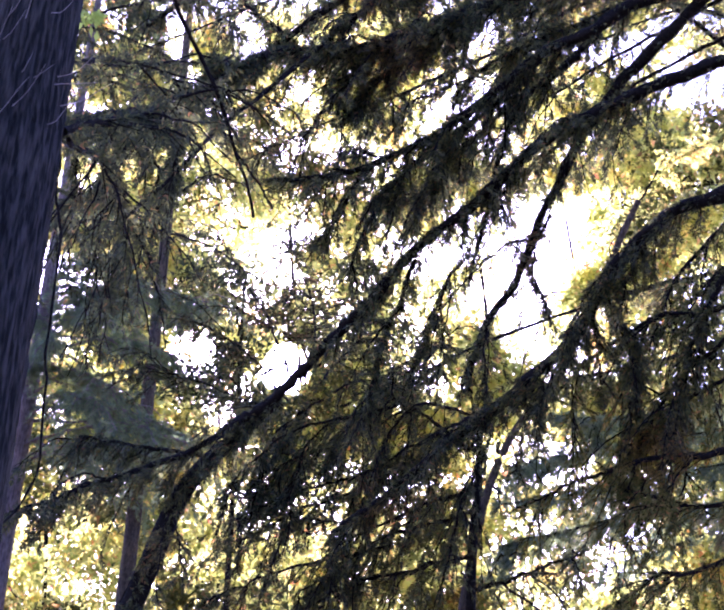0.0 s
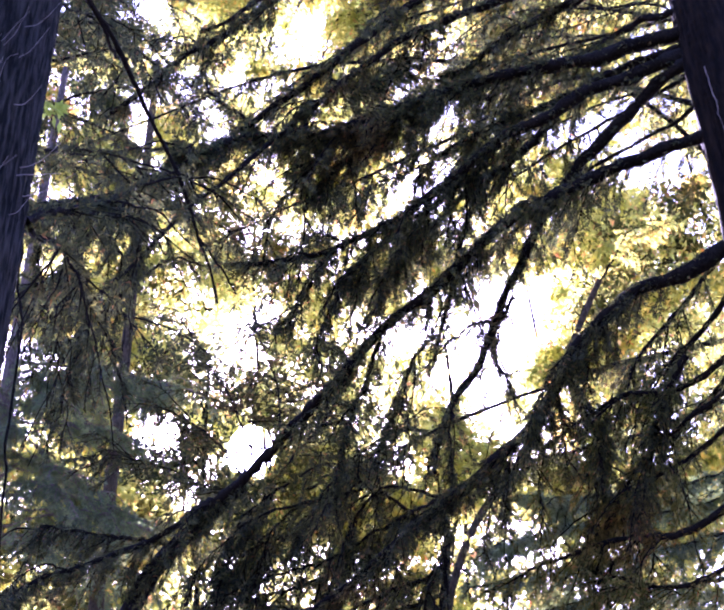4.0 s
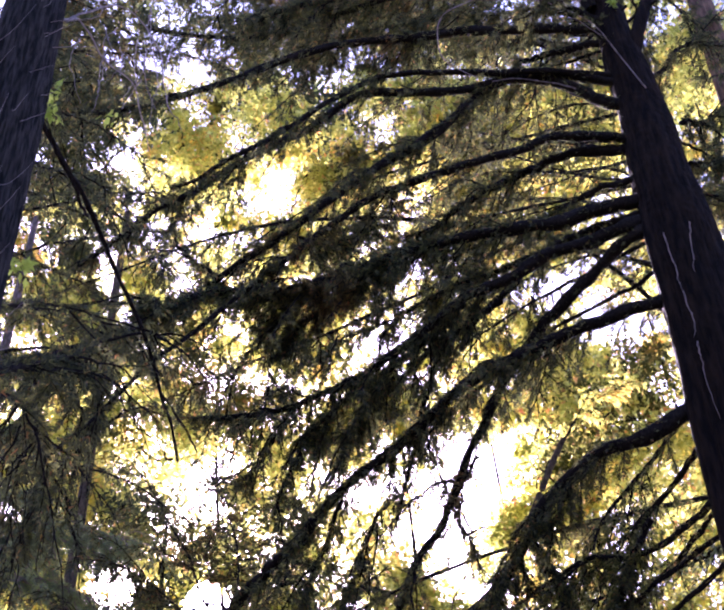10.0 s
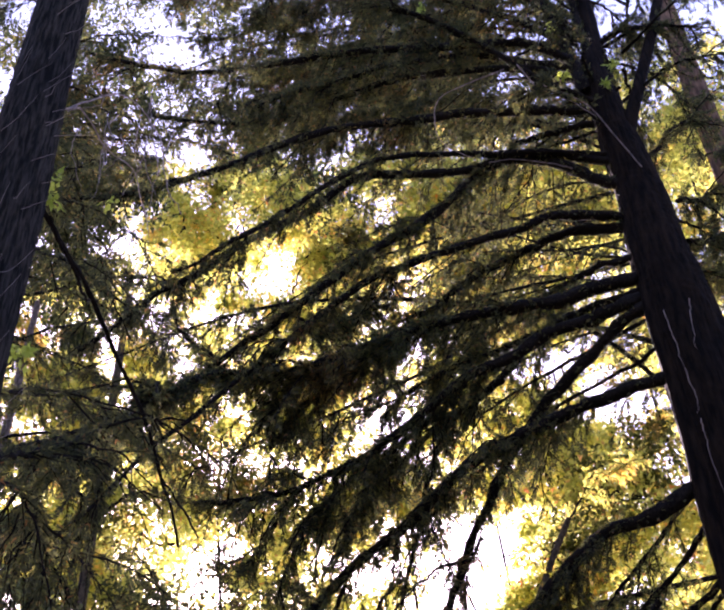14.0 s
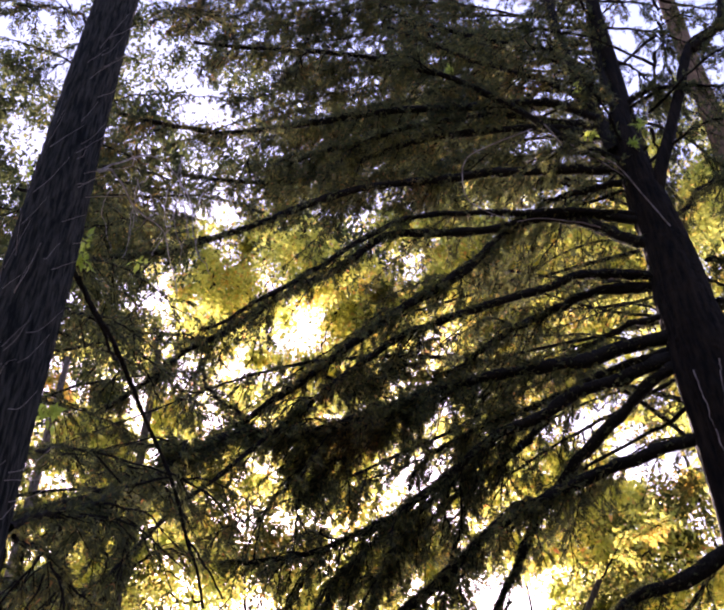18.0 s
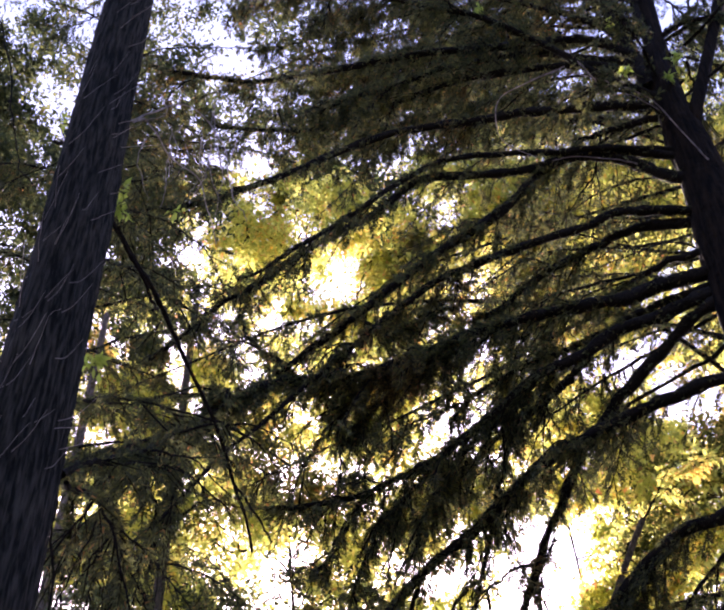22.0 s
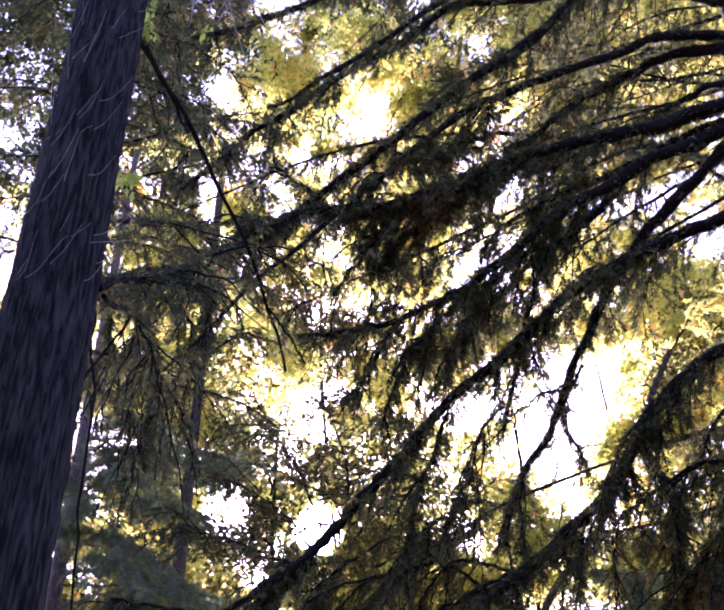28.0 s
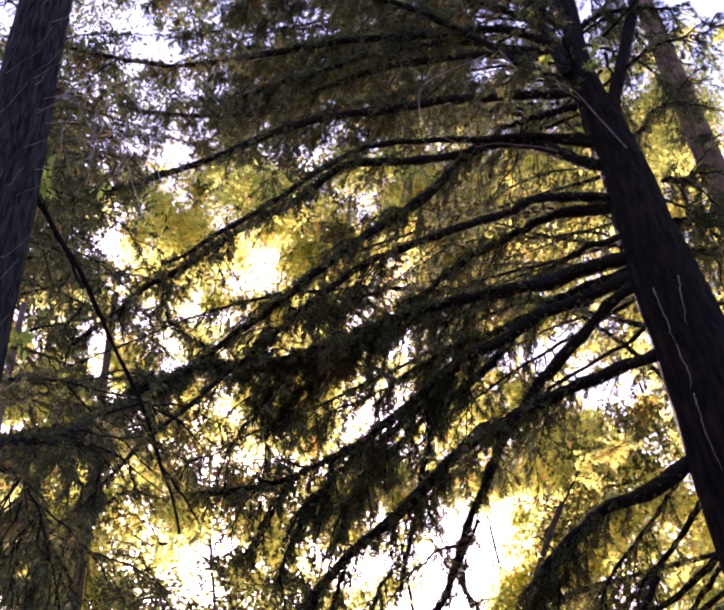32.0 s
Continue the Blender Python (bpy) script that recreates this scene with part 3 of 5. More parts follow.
limb(redwood, [(0.68, 8.30, 7.88), (0.43, 8.40, 7.62), (0.23, 8.47, 7.42), (0.03, 8.57, 7.10), (-0.12, 8.70, 6.68)], 0.032, 0.014, 90, length=0.34, side=5, droop=0.8, start=0.0)
limb(redwood, [(0.98, 8.30, 8.15), (0.81, 8.43, 7.90), (0.69, 8.54, 7.67), (0.52, 8.68, 7.42), (0.44, 8.80, 7.16)], 0.032, 0.014, 100, length=0.36, side=5, droop=0.7, start=0.0)
limb(redwood, [(0.02, 8.40, 7.56), (-0.10, 8.48, 7.38), (-0.25, 8.60, 7.12), (-0.45, 8.70, 6.95)], 0.021, 0.009, 40, length=0.3, side=3, droop=0.8, start=0.0)
limb(redwood, [(-0.02, 7.90, 9.18), (0.25, 7.99, 9.22), (0.52, 8.09, 9.38), (0.81, 8.20, 9.75)], 0.028, 0.010, 160, length=0.4, side=6, start=0.0)
limb(redwood, [(-0.58, 7.70, 8.33), (-0.80, 7.76, 8.57), (-1.05, 7.83, 8.91), (-1.22, 7.90, 9.33)], 0.026, 0.010, 45, length=0.3, side=4, start=0.0)
limb(redwood, [(-0.85, 7.30, 7.90), (-0.98, 7.22, 7.64), (-1.16, 7.16, 7.63), (-1.24, 7.10, 7.43)], 0.029, 0.013, 110, length=0.26, side=4, start=0.0)
limb(redwood, [(-0.31, 7.50, 8.27), (-0.62, 7.39, 7.82), (-0.85, 7.30, 7.46), (-1.11, 7.20, 7.10), (-1.27, 7.09, 6.76), (-1.44, 6.96, 6.40), (-1.65, 6.80, 6.00)], 0.025, 0.015, 16, length=0.26, side=1, start=0.5, crook=0.008)
limb(redwood, [(3.75, 7.20, 10.21), (4.00, 7.28, 10.37), (4.41, 7.40, 10.73)], 0.036, 0.017, 50, length=0.36, start=0.0)
limb(redwood, [(3.73, 7.20, 9.67), (3.98, 7.31, 9.87), (4.44, 7.50, 10.16)], 0.035, 0.016, 60, length=0.36, start=0.0)
limb(redwood, [(3.66, 7.20, 9.16), (3.91, 7.32, 9.36), (4.27, 7.50, 9.49)], 0.034, 0.016, 60, length=0.36, start=0.0)
limb(redwood, [(3.56, 7.20, 10.91), (3.78, 7.26, 11.23), (4.10, 7.34, 11.67), (4.37, 7.40, 11.94)], 0.037, 0.018, 40, length=0.36, start=0.0)
limb(redwood, [(3.11, 7.20, 12.03), (3.04, 7.24, 12.81), (2.91, 7.29, 13.77), (2.84, 7.34, 14.97), (2.85, 7.40, 16.60)], 0.092, 0.061, 60, length=0.36, start=0.3)
limb(redwood, [(3.27, 7.20, 12.66), (3.24, 7.24, 13.81), (3.29, 7.26, 14.86), (3.47, 7.30, 16.46)], 0.069, 0.046, 50, length=0.36, start=0.3)
limb(redwood, [(3.11, 7.20, 12.29), (2.92, 7.24, 13.13), (2.54, 7.27, 13.56), (1.91, 7.32, 13.96), (1.36, 7.35, 14.31), (0.67, 7.40, 14.92)], 0.060, 0.021, 90, length=0.4, start=0.3)
limb(redwood, [(3.21, 7.30, 13.20), (2.77, 7.41, 14.39), (2.24, 7.49, 14.88), (1.43, 7.59, 15.31), (0.58, 7.70, 16.07)], 0.064, 0.022, 120, length=0.45, side=7, start=0.25)
limb(redwood, [(3.44, 7.20, 13.01), (3.67, 7.16, 13.15), (4.05, 7.09, 13.22), (4.55, 7.00, 13.13)], 0.049, 0.019, 50, length=0.36, start=0.1)
limb(redwood, [(4.35, 7.10, 14.08), (4.61, 7.03, 14.31), (5.10, 6.90, 14.80)], 0.091, 0.049, 40, length=0.4, start=0.1)
limb(redwood, [(-0.82, 7.40, 7.98), (-1.17, 7.27, 7.64), (-1.57, 7.10, 7.21), (-1.98, 6.92, 6.84), (-2.25, 6.80, 6.66)], 0.035, 0.016, 300, length=0.22, side=6, start=0.0, size=0.08)
limb(redwood, [(-1.55, 7.00, 7.12), (-1.77, 6.93, 6.80), (-1.90, 6.86, 6.47), (-1.95, 6.80, 6.11)], 0.023, 0.008, 70, length=0.3, side=3, droop=0.9, start=0.0)
limb(redwood, [(-1.37, 7.10, 7.32), (-1.47, 7.07, 6.87), (-1.49, 7.04, 6.43), (-1.51, 7.00, 5.95)], 0.019, 0.008, 60, length=0.26, side=3, droop=1.0, start=0.0)
limb(redwood, [(-2.01, 7.00, 6.92), (-1.93, 7.05, 6.53), (-1.78, 7.10, 6.19), (-1.78, 7.15, 5.82), (-1.84, 7.20, 5.51)], 0.023, 0.008, 170, length=0.22, side=5, droop=1.0, start=0.05, size=0.08)
limb(redwood, [(-2.17, 6.90, 6.73), (-2.12, 6.95, 6.30), (-2.13, 7.00, 5.92)], 0.018, 0.008, 90, length=0.2, side=3, droop=1.0, start=0.05, size=0.08)

for k, (a, b, c) in enumerate((((3.62, 7.80, 17.25), (0.90, 9.36, 20.59), (-2.48, 9.48, 19.25)), ((3.57, 7.83, 15.94), (1.27, 9.31, 19.20), (-1.93, 9.61, 18.29)), ((3.53, 7.84, 15.23), (1.75, 9.03, 17.25), (-0.67, 9.58, 17.19)), ((3.49, 7.86, 14.24), (1.82, 9.02, 16.06), (-0.74, 9.57, 15.66)), ((3.51, 7.85, 13.60), (1.76, 9.03, 15.13), (-1.08, 9.54, 14.69)), ((3.60, 7.81, 12.86), (1.96, 8.99, 14.31), (-0.16, 9.60, 14.28)))):
    limb(redwood, [a, b, c], 0.03, 0.008, 300, length=0.5, side=10, size=0.101, spacing=0.028, form=TUFT, rings=30, round_sides=7)

for a, b, c in (((3.79, 8.60, 18.51), (0.54, 10.39, 21.31), (-2.85, 10.62, 20.48)), ((3.77, 8.61, 16.81), (1.03, 10.35, 19.92), (-2.25, 10.77, 19.47)), ((3.77, 8.61, 15.91), (1.32, 10.32, 18.65), (-1.67, 10.87, 18.33)), ((3.78, 8.60, 15.18), (1.27, 10.32, 17.39), (-1.27, 10.93, 17.07)), ((3.73, 8.63, 14.43), (1.60, 10.28, 16.31), (-0.93, 10.96, 16.26)), ((3.98, 8.51, 19.47), (1.48, 10.29, 23.50), (-2.24, 10.77, 23.17)), ((3.81, 8.59, 17.60), (1.76, 10.05, 20.09), (-1.00, 10.75, 20.83)), ((3.97, 8.52, 18.83), (2.26, 9.95, 21.68), (-0.36, 10.79, 22.58))):
    limb(redwood, [a, b, c], 0.03, 0.008, 260, length=0.6, side=10, spread=1.0, size=0.109, spacing=0.03, form=TUFT, rings=30, round_sides=7)


# the top and the far side, boughs all round the leaders
CROWN = np.random.default_rng(31)
for k in range(30):
    z = 11.4 + 5.2 * k / 30
    b = radians(CROWN.uniform(-60, 240))
    reach = CROWN.uniform(1.2, 2.8) * (1.15 - 0.06 * (z - 11))
    x, y = 3.35 + 0.04 * k * (k % 2), 7.27
    out = np.array([math.cos(b), math.sin(b) * 0.9, 0])
    limb(redwood, [(x, y, z), np.array((x, y, z + 0.15)) + out * reach * 0.5, np.array((x, y, z - 0.25)) + out * reach], 0.025, 0.006, 50, length=0.36, side=4, size=0.094, spacing=0.028, form=TUFT, rings=24, round_sides=7)
for k in range(4):
    z = 5.5 + 6.0 * k / 4
    b = radians(CROWN.uniform(-35, 60))
    reach = CROWN.uniform(1.0, 2.4)
    out = np.array([math.cos(b), math.sin(b), 0])
    limb(redwood, [(3.5, 7.2, z), np.array((3.5, 7.2, z + 0.1)) + out * reach * 0.5, np.array((3.5, 7.2, z - 0.4)) + out * reach], 0.025, 0.006, 50, length=0.36, side=3, size=0.094, spacing=0.028, form=TUFT, rings=24, round_sides=7)

# thin boughs that hang across the open sky in the middle
for a, b, c in (((3.46, 7.65, 9.38), (1.97, 9.19, 9.89), (0.50, 9.99, 9.56)), ((3.42, 7.67, 9.10), (2.03, 9.28, 9.19), (0.81, 10.17, 8.57)), ((3.45, 7.66, 9.58), (1.60, 9.26, 10.35), (-0.03, 10.00, 9.95)), ((3.40, 7.68, 8.75), (2.31, 9.11, 8.83), (1.44, 10.10, 8.43)), ((3.50, 7.64, 9.88), (1.86, 9.42, 10.87), (0.28, 10.20, 10.62))):
    limb(redwood, [a, b, c], 0.028, 0.006, 72, length=0.5, side=7, spread=0.9, droop=0.55, size=0.109, spacing=0.034, form=TUFT, rings=30, round_sides=7)

# lower boughs; the olive leaf colour stands in for needles lit through
def from_trunk(p):
    return (3.47, 7.25, p[2] + 0.25)


limb(redwood, [from_trunk((2.80, 8.34, 4.50)), (2.80, 8.34, 4.50), (2.37, 8.99, 4.71), (2.11, 9.57, 5.25)], 0.03, 0.01, 62, mat=OLIVE)
limb(redwood, [from_trunk((2.78, 8.35, 5.68)), (2.78, 8.35, 5.68), (2.42, 8.98, 5.24), (2.37, 9.51, 4.72)], 0.03, 0.01, 53, mat=OLIVE)
limb(redwood, [from_trunk((2.74, 8.36, 4.02)), (2.74, 8.36, 4.02), (2.38, 8.99, 4.06), (2.11, 9.57, 3.90)], 0.03, 0.01, 53, mat=OLIVE)
limb(redwood, [from_trunk((2.90, 7.99, 6.00)), (2.90, 7.99, 6.00), (2.45, 8.66, 6.17), (1.95, 9.30, 6.02), (1.57, 9.67, 5.72)], 0.04, 0.012, 57, length=0.5, droop=0.8, mat=OLIVE)
limb(redwood, [from_trunk((2.75, 8.04, 4.83)), (2.75, 8.04, 4.83), (2.40, 8.67, 4.99), (1.88, 9.31, 5.00), (1.40, 9.70, 4.85)], 0.045, 0.012, 57, length=0.5, droop=0.7, mat=OLIVE)
limb(redwood, [from_trunk((2.92, 8.30, 5.49)), (2.92, 8.30, 5.49), (2.53, 8.85, 5.39), (2.23, 9.34, 5.25)], 0.03, 0.01, 39, length=0.5, droop=0.8, mat=OLIVE)

for a, b, c in (((3.20, 8.30, 6.62), (2.72, 8.89, 6.30), (2.29, 9.42, 5.81)), ((3.26, 8.28, 7.08), (2.91, 8.94, 6.80), (2.55, 9.46, 6.21)), ((3.19, 8.31, 6.00), (2.84, 8.86, 5.70), (2.52, 9.37, 5.26))):
    limb(redwood, [from_trunk(a), a, b, c], 0.035, 0.01, 50, length=0.55, side=8, spread=1.0, droop=0.7, size=0.101, spacing=0.034, mat=OLIVE)

# ---- a young redwood lower down the slope ----
young = tree_at("young_redwood_tree", 0.2, 10.4, "young redwood with dense dark drooping boughs", "tree")
trunk(young, [(0.95, 10.9, -0.1), (1.09, 10.95, 4.25), (1.19, 10.83, 5.46), (1.23, 10.73, 6.16)], 0.06, 0.03, BARK_LIMB, 0.04, 30, 120)
limb(young, [(1.18, 10.74, 6.17), (0.56, 10.59, 5.79), (-0.08, 10.40, 5.33)], 0.03, 0.01, 38, length=0.6, droop=0.8, start=0.0)
limb(young, [(1.16, 10.74, 5.43), (0.55, 10.59, 5.13), (-0.23, 10.40, 4.69)], 0.03, 0.01, 44, length=0.65, droop=0.8, start=0.0)
limb(young, [(1.13, 10.74, 4.73), (0.33, 10.59, 4.50), (-0.55, 10.39, 4.08)], 0.03, 0.01, 44, length=0.65, droop=0.8, start=0.0)
limb(young, [(1.17, 10.74, 5.77), (0.70, 10.68, 6.13), (0.32, 10.50, 6.30)], 0.03, 0.01, 38, length=0.5, droop=0.8, start=0.0)
limb(young, [(1.12, 10.74, 4.37), (1.62, 10.48, 4.53), (2.05, 10.20, 4.59)], 0.03, 0.01, 25, length=0.5, droop=0.8, start=0.0)

limb(young, [(1.23, 10.73, 6.16), (0.56, 10.59, 6.24), (0.19, 10.40, 5.62), (0.02, 10.30, 4.98)], 0.025, 0.008, 56, droop=0.8, start=0.0, side=8)
limb(young, [(1.19, 10.73, 5.19), (0.11, 10.60, 4.76), (-0.56, 10.39, 4.21)], 0.025, 0.008, 56, droop=0.8, start=0.0, side=8)
limb(young, [(1.31, 10.72, 5.91), (1.00, 10.55, 5.22), (0.79, 10.37, 4.36)], 0.025, 0.008, 41, droop=0.9, start=0.0, side=6)
limb(young, [(0.37, 10.59, 6.19), (-0.36, 10.49, 5.89), (-0.65, 10.38, 5.40), (-0.67, 10.28, 4.87)], 0.02, 0.006, 33, droop=0.9, start=0.0)
limb(young, [(0.56, 10.59, 5.60), (-0.43, 10.49, 5.31), (-1.18, 10.23, 4.84)], 0.02, 0.006, 47, droop=0.8, start=0.0)
limb(young, [(0.33, 10.59, 4.76), (-0.74, 10.37, 4.46), (-1.37, 10.21, 4.11)], 0.02, 0.006, 47, droop=0.8, start=0.0)
limb(young, [(0.00, 10.60, 6.09), (-0.80, 10.37, 5.73), (-1.24, 10.22, 5.15)], 0.02, 0.006, 38, droop=0.9, start=0.0)
for a, b, c in (((-0.09, 10.70, 5.83), (-0.71, 10.58, 5.52), (-1.12, 10.44, 5.05)), ((0.11, 10.80, 5.43), (-0.61, 10.68, 5.09), (-1.28, 10.52, 4.71)), ((0.21, 10.80, 4.55), (-0.40, 10.69, 4.29), (-0.97, 10.56, 3.95)), ((-0.38, 10.69, 6.32), (-0.82, 10.57, 5.91), (-0.96, 10.46, 5.29)), ((0.38, 10.79, 6.59), (-0.09, 10.70, 6.13), (-0.35, 10.59, 5.54))):
    limb(young, [a, b, c], 0.018, 0.005, 43, length=0.45, side=6, droop=0.7, start=0.0, size=0.101, spacing=0.03, form=TUFT, rings=24, round_sides=6)
limb(young, [(0.19, 10.50, 5.05), (-0.33, 10.39, 4.91), (-0.93, 10.26, 5.01)], 0.014, 0.005, 16, length=0.3, start=0.0, side=2)

leaning = tree_at("leaning_tree", -3.0, 9.0, "dark leaning stem with ragged drooping branches", "tree")
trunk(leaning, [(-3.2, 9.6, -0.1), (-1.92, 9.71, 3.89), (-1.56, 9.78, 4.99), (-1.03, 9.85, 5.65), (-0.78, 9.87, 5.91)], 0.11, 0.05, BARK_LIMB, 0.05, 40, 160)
limb(leaning, [(-0.82, 9.87, 5.85), (-1.25, 9.77, 5.35), (-1.55, 9.73, 4.93), (-1.77, 9.69, 4.37), (-1.91, 9.66, 3.88)], 0.03, 0.02, 120, length=0.35, side=6, start=0.0)
limb(leaning, [(-1.07, 9.84, 5.72), (-1.44, 9.59, 5.32), (-2.06, 9.17, 4.89), (-2.71, 8.58, 4.36)], 0.05, 0.015, 120, length=0.4, droop=0.7)
for a, b, c in (((-0.72, 10.17, 6.04), (-1.24, 10.53, 6.75), (-1.91, 10.83, 7.33)), ((-0.63, 10.18, 6.14), (-1.11, 10.74, 7.41), (-1.63, 11.18, 8.48)), ((-0.55, 10.19, 6.24), (-0.52, 10.79, 7.45), (-0.90, 11.26, 8.68)), ((-0.37, 10.19, 6.30), (0.08, 10.80, 7.24), (-0.03, 11.30, 8.34)), ((-0.80, 10.17, 5.98), (-1.40, 10.51, 6.27), (-2.18, 10.78, 6.69)), ((-0.27, 10.20, 6.15), (0.37, 10.59, 6.60), (0.98, 10.96, 7.23))):
    limb(leaning, [a, b, c], 0.016, 0.004, 80, length=0.42, side=8, droop=0.3, spread=1.0, start=0.0, size=0.094, spacing=0.03, form=TUFT, rings=24, round_sides=6)
limb(leaning, [(-1.37, 9.70, 5.27), (-1.96, 9.50, 5.31), (-2.42, 9.19, 5.25)], 0.03, 0.01, 70, length=0.4, droop=0.7)

# boughs of the slim redwood
limb(near_tree, [(-1.38, 4.18, 4.74), (-1.28, 5.04, 5.49), (-0.98, 5.92, 6.47)], 0.025, 0.008, 40, length=0.3, droop=0.6)
limb(near_tree, [(-1.35, 4.19, 4.68), (-1.37, 4.81, 5.06), (-1.37, 5.43, 5.22), (-1.25, 5.87, 5.00)], 0.02, 0.006, 11, length=0.25, droop=0.9)
limb(near_tree, [(-1.53, 4.23, 5.13), (-1.47, 5.20, 6.00), (-1.19, 6.08, 6.51)], 0.02, 0.006, 15, length=0.3)
limb(near_tree, [(-1.47, 4.25, 4.80), (-1.37, 5.22, 5.65), (-1.18, 6.09, 6.13)], 0.02, 0.006, 17, length=0.3, droop=0.7)
limb(near_tree, [(-1.34, 5.44, 5.78), (-1.27, 5.86, 5.71), (-1.36, 6.15, 5.52), (-1.45, 6.34, 5.16)], 0.012, 0.004, 14, length=0.25, droop=0.9, start=0.05)
limb(near_tree, [(-1.45, 4.99, 5.44), (-1.48, 5.61, 5.53), (-1.65, 5.98, 5.34), (-1.59, 6.30, 5.02)], 0.012, 0.004, 11, length=0.25, droop=0.9, start=0.05)
for a, b, c in (((-1.83, 4.11, 7.08), (-1.71, 5.23, 8.46), (-1.26, 6.17, 9.12)), ((-1.74, 4.15, 6.60), (-1.59, 5.27, 7.80), (-1.20, 6.08, 8.25)), ((-1.66, 4.18, 6.16), (-1.51, 5.19, 7.12), (-1.29, 5.86, 7.42))):
    limb(near_tree, [a, b, c], 0.014, 0.004, 21, length=0.34, side=3, spread=1.0, droop=0.7, start=0.2)
limb(near_tree, [(-1.35, 4.19, 9.17), (-1.29, 5.04, 10.92), (-0.82, 5.94, 12.13)], 0.012, 0.004, 37, length=0.3)
limb(near_tree, [(-1.72, 4.05, 8.90), (-2.24, 4.47, 9.90), (-2.79, 4.86, 10.42)], 0.012, 0.004, 24, length=0.3)
limb(near_tree, [(-2.87, 4.69, 9.60), (-2.61, 4.73, 8.65), (-2.38, 4.74, 7.89), (-2.16, 4.73, 7.44)], 0.008, 0.004, 0, label="thin hanging dead twig")
limb(near_tree, [(-1.41, 4.15, 6.46), (-1.33, 4.49, 6.47), (-1.25, 4.71, 6.48), (-1.20, 4.91, 6.45), (-1.13, 5.19, 6.40), (-1.03, 5.46, 6.30), (-0.94, 5.61, 6.17), (-0.88, 5.75, 6.04), (-0.82, 5.90, 5.89), (-0.75, 6.05, 5.75), (-0.71, 6.20, 5.59)], 0.020, 0.010, 0, crook=0.02, label="bare thin dead branch")
limb(near_tree, [(-0.84, 6.00, 5.97), (-0.68, 6.12, 5.79), (-0.59, 6.20, 5.66)], 0.011, 0.007, 0, crook=0.01, label="bare thin dead twig")

# ---- trees beyond, lit from behind ----
# gaps in the crowns, placed where sky has to show from the camera
SKY = [
    ((3.51, 19.69, 13.94), 0.9, 1.1, 0.03), ((3.04, 19.77, 12.19), 0.8, 1.3, 0.03), ((-1.48, 19.95, 12.88), 1.3, 1.1, 0.6), ((-2.13, 19.89, 14.21), 0.6, 0.5, 0.35), ((-3.19, 19.74, 14.53), 0.5, 0.5, 0.35),
    ((-3.45, 19.70, 11.61), 0.5, 0.8, 0.1), ((3.32, 19.72, 9.01), 0.9, 0.35, 0.1), ((4.10, 19.58, 9.60), 0.6, 0.4, 0.15),
    ((4.06, 19.58, 7.93), 0.35, 0.6, 0.1), ((-1.75, 19.92, 8.62), 0.35, 0.3, 0.1), ((-2.01, 19.90, 8.04), 0.2, 0.2, 0.0), ((-5.84, 19.13, 12.47), 0.7, 0.7, 0.3),
]
SKY += [
    ((-8.10, 18.29, 17.28), 0.6, 1.3, 0.05), ((-6.21, 19.01, 12.11), 0.4, 1.0, 0.2), ((6.63, 18.87, 19.26), 0.5, 0.35, 0.05), ((2.78, 19.81, 20.44), 0.5, 0.3, 0.1), ((4.74, 19.43, 21.11), 0.4, 0.3, 0.2),
    ((2.64, 19.82, 18.15), 1.25, 0.85, 0.04), ((0.76, 19.99, 17.53), 0.5, 0.35, 0.2), ((1.61, 19.93, 19.32), 0.9, 0.45, 0.1), ((1.13, 19.97, 25.99), 0.5, 0.35, 0.15), ((-1.87, 19.91, 21.54), 0.4, 0.4, 0.2),
    ((2.00, 19.90, 22.65), 0.3, 0.2, 0.1), ((0.62, 19.99, 12.35), 0.5, 0.8, 0.35), ((2.15, 19.88, 15.39), 0.6, 0.45, 0.1), ((-1.39, 19.95, 15.78), 0.3, 0.25, 0.2), ((-2.81, 19.80, 17.37), 0.3, 0.25, 0.3),
]
SKY += [((-3.17, 19.75, 11.64), 0.50, 0.42, 0.06), ((-1.72, 19.93, 12.91), 0.45, 0.50, 0.08), ((-0.40, 20.00, 12.34), 0.35, 0.30, 0.1), ((-2.87, 19.79, 13.56), 0.30, 0.35, 0.1), ((-2.63, 19.83, 10.32), 0.40, 0.30, 0.12), ((-1.83, 19.92, 8.62), 0.30, 0.30, 0.1), ((-0.83, 19.98, 11.40), 0.30, 0.25, 0.2)]
TOP = [
    ((-8.57, 15.83, 29.31), 1.3, 1.8, 0.06), ((-7.76, 16.24, 24.75), 0.8, 1.3, 0.08), ((-4.91, 17.32, 28.90), 1.1, 1.3, 0.05), ((-3.66, 17.62, 26.55), 0.5, 0.4, 0.1), ((-3.00, 17.75, 28.75), 0.7, 0.5, 0.25),
    ((-4.41, 17.45, 32.47), 0.5, 0.6, 0.1), ((-0.41, 18.00, 28.58), 1.0, 0.4, 0.35), ((8.37, 15.94, 26.43), 0.5, 0.4, 0.1), ((-1.12, 17.97, 26.95), 0.5, 0.3, 0.3), ((-2.46, 17.83, 32.17), 0.8, 0.8, 0.5),
]
HIGH = [
    ((-5.87, 20.68, 34.17), 1.5, 1.7, 0.03), ((-3.86, 21.15, 33.62), 1.3, 0.8, 0.15), ((-0.50, 21.49, 33.78), 1.4, 0.5, 0.3), ((-2.98, 21.29, 38.70), 2.4, 1.8, 0.35), ((9.98, 19.04, 31.22), 0.6, 0.5, 0.1), ((-1.34, 21.46, 31.84), 0.7, 0.4, 0.3),
]
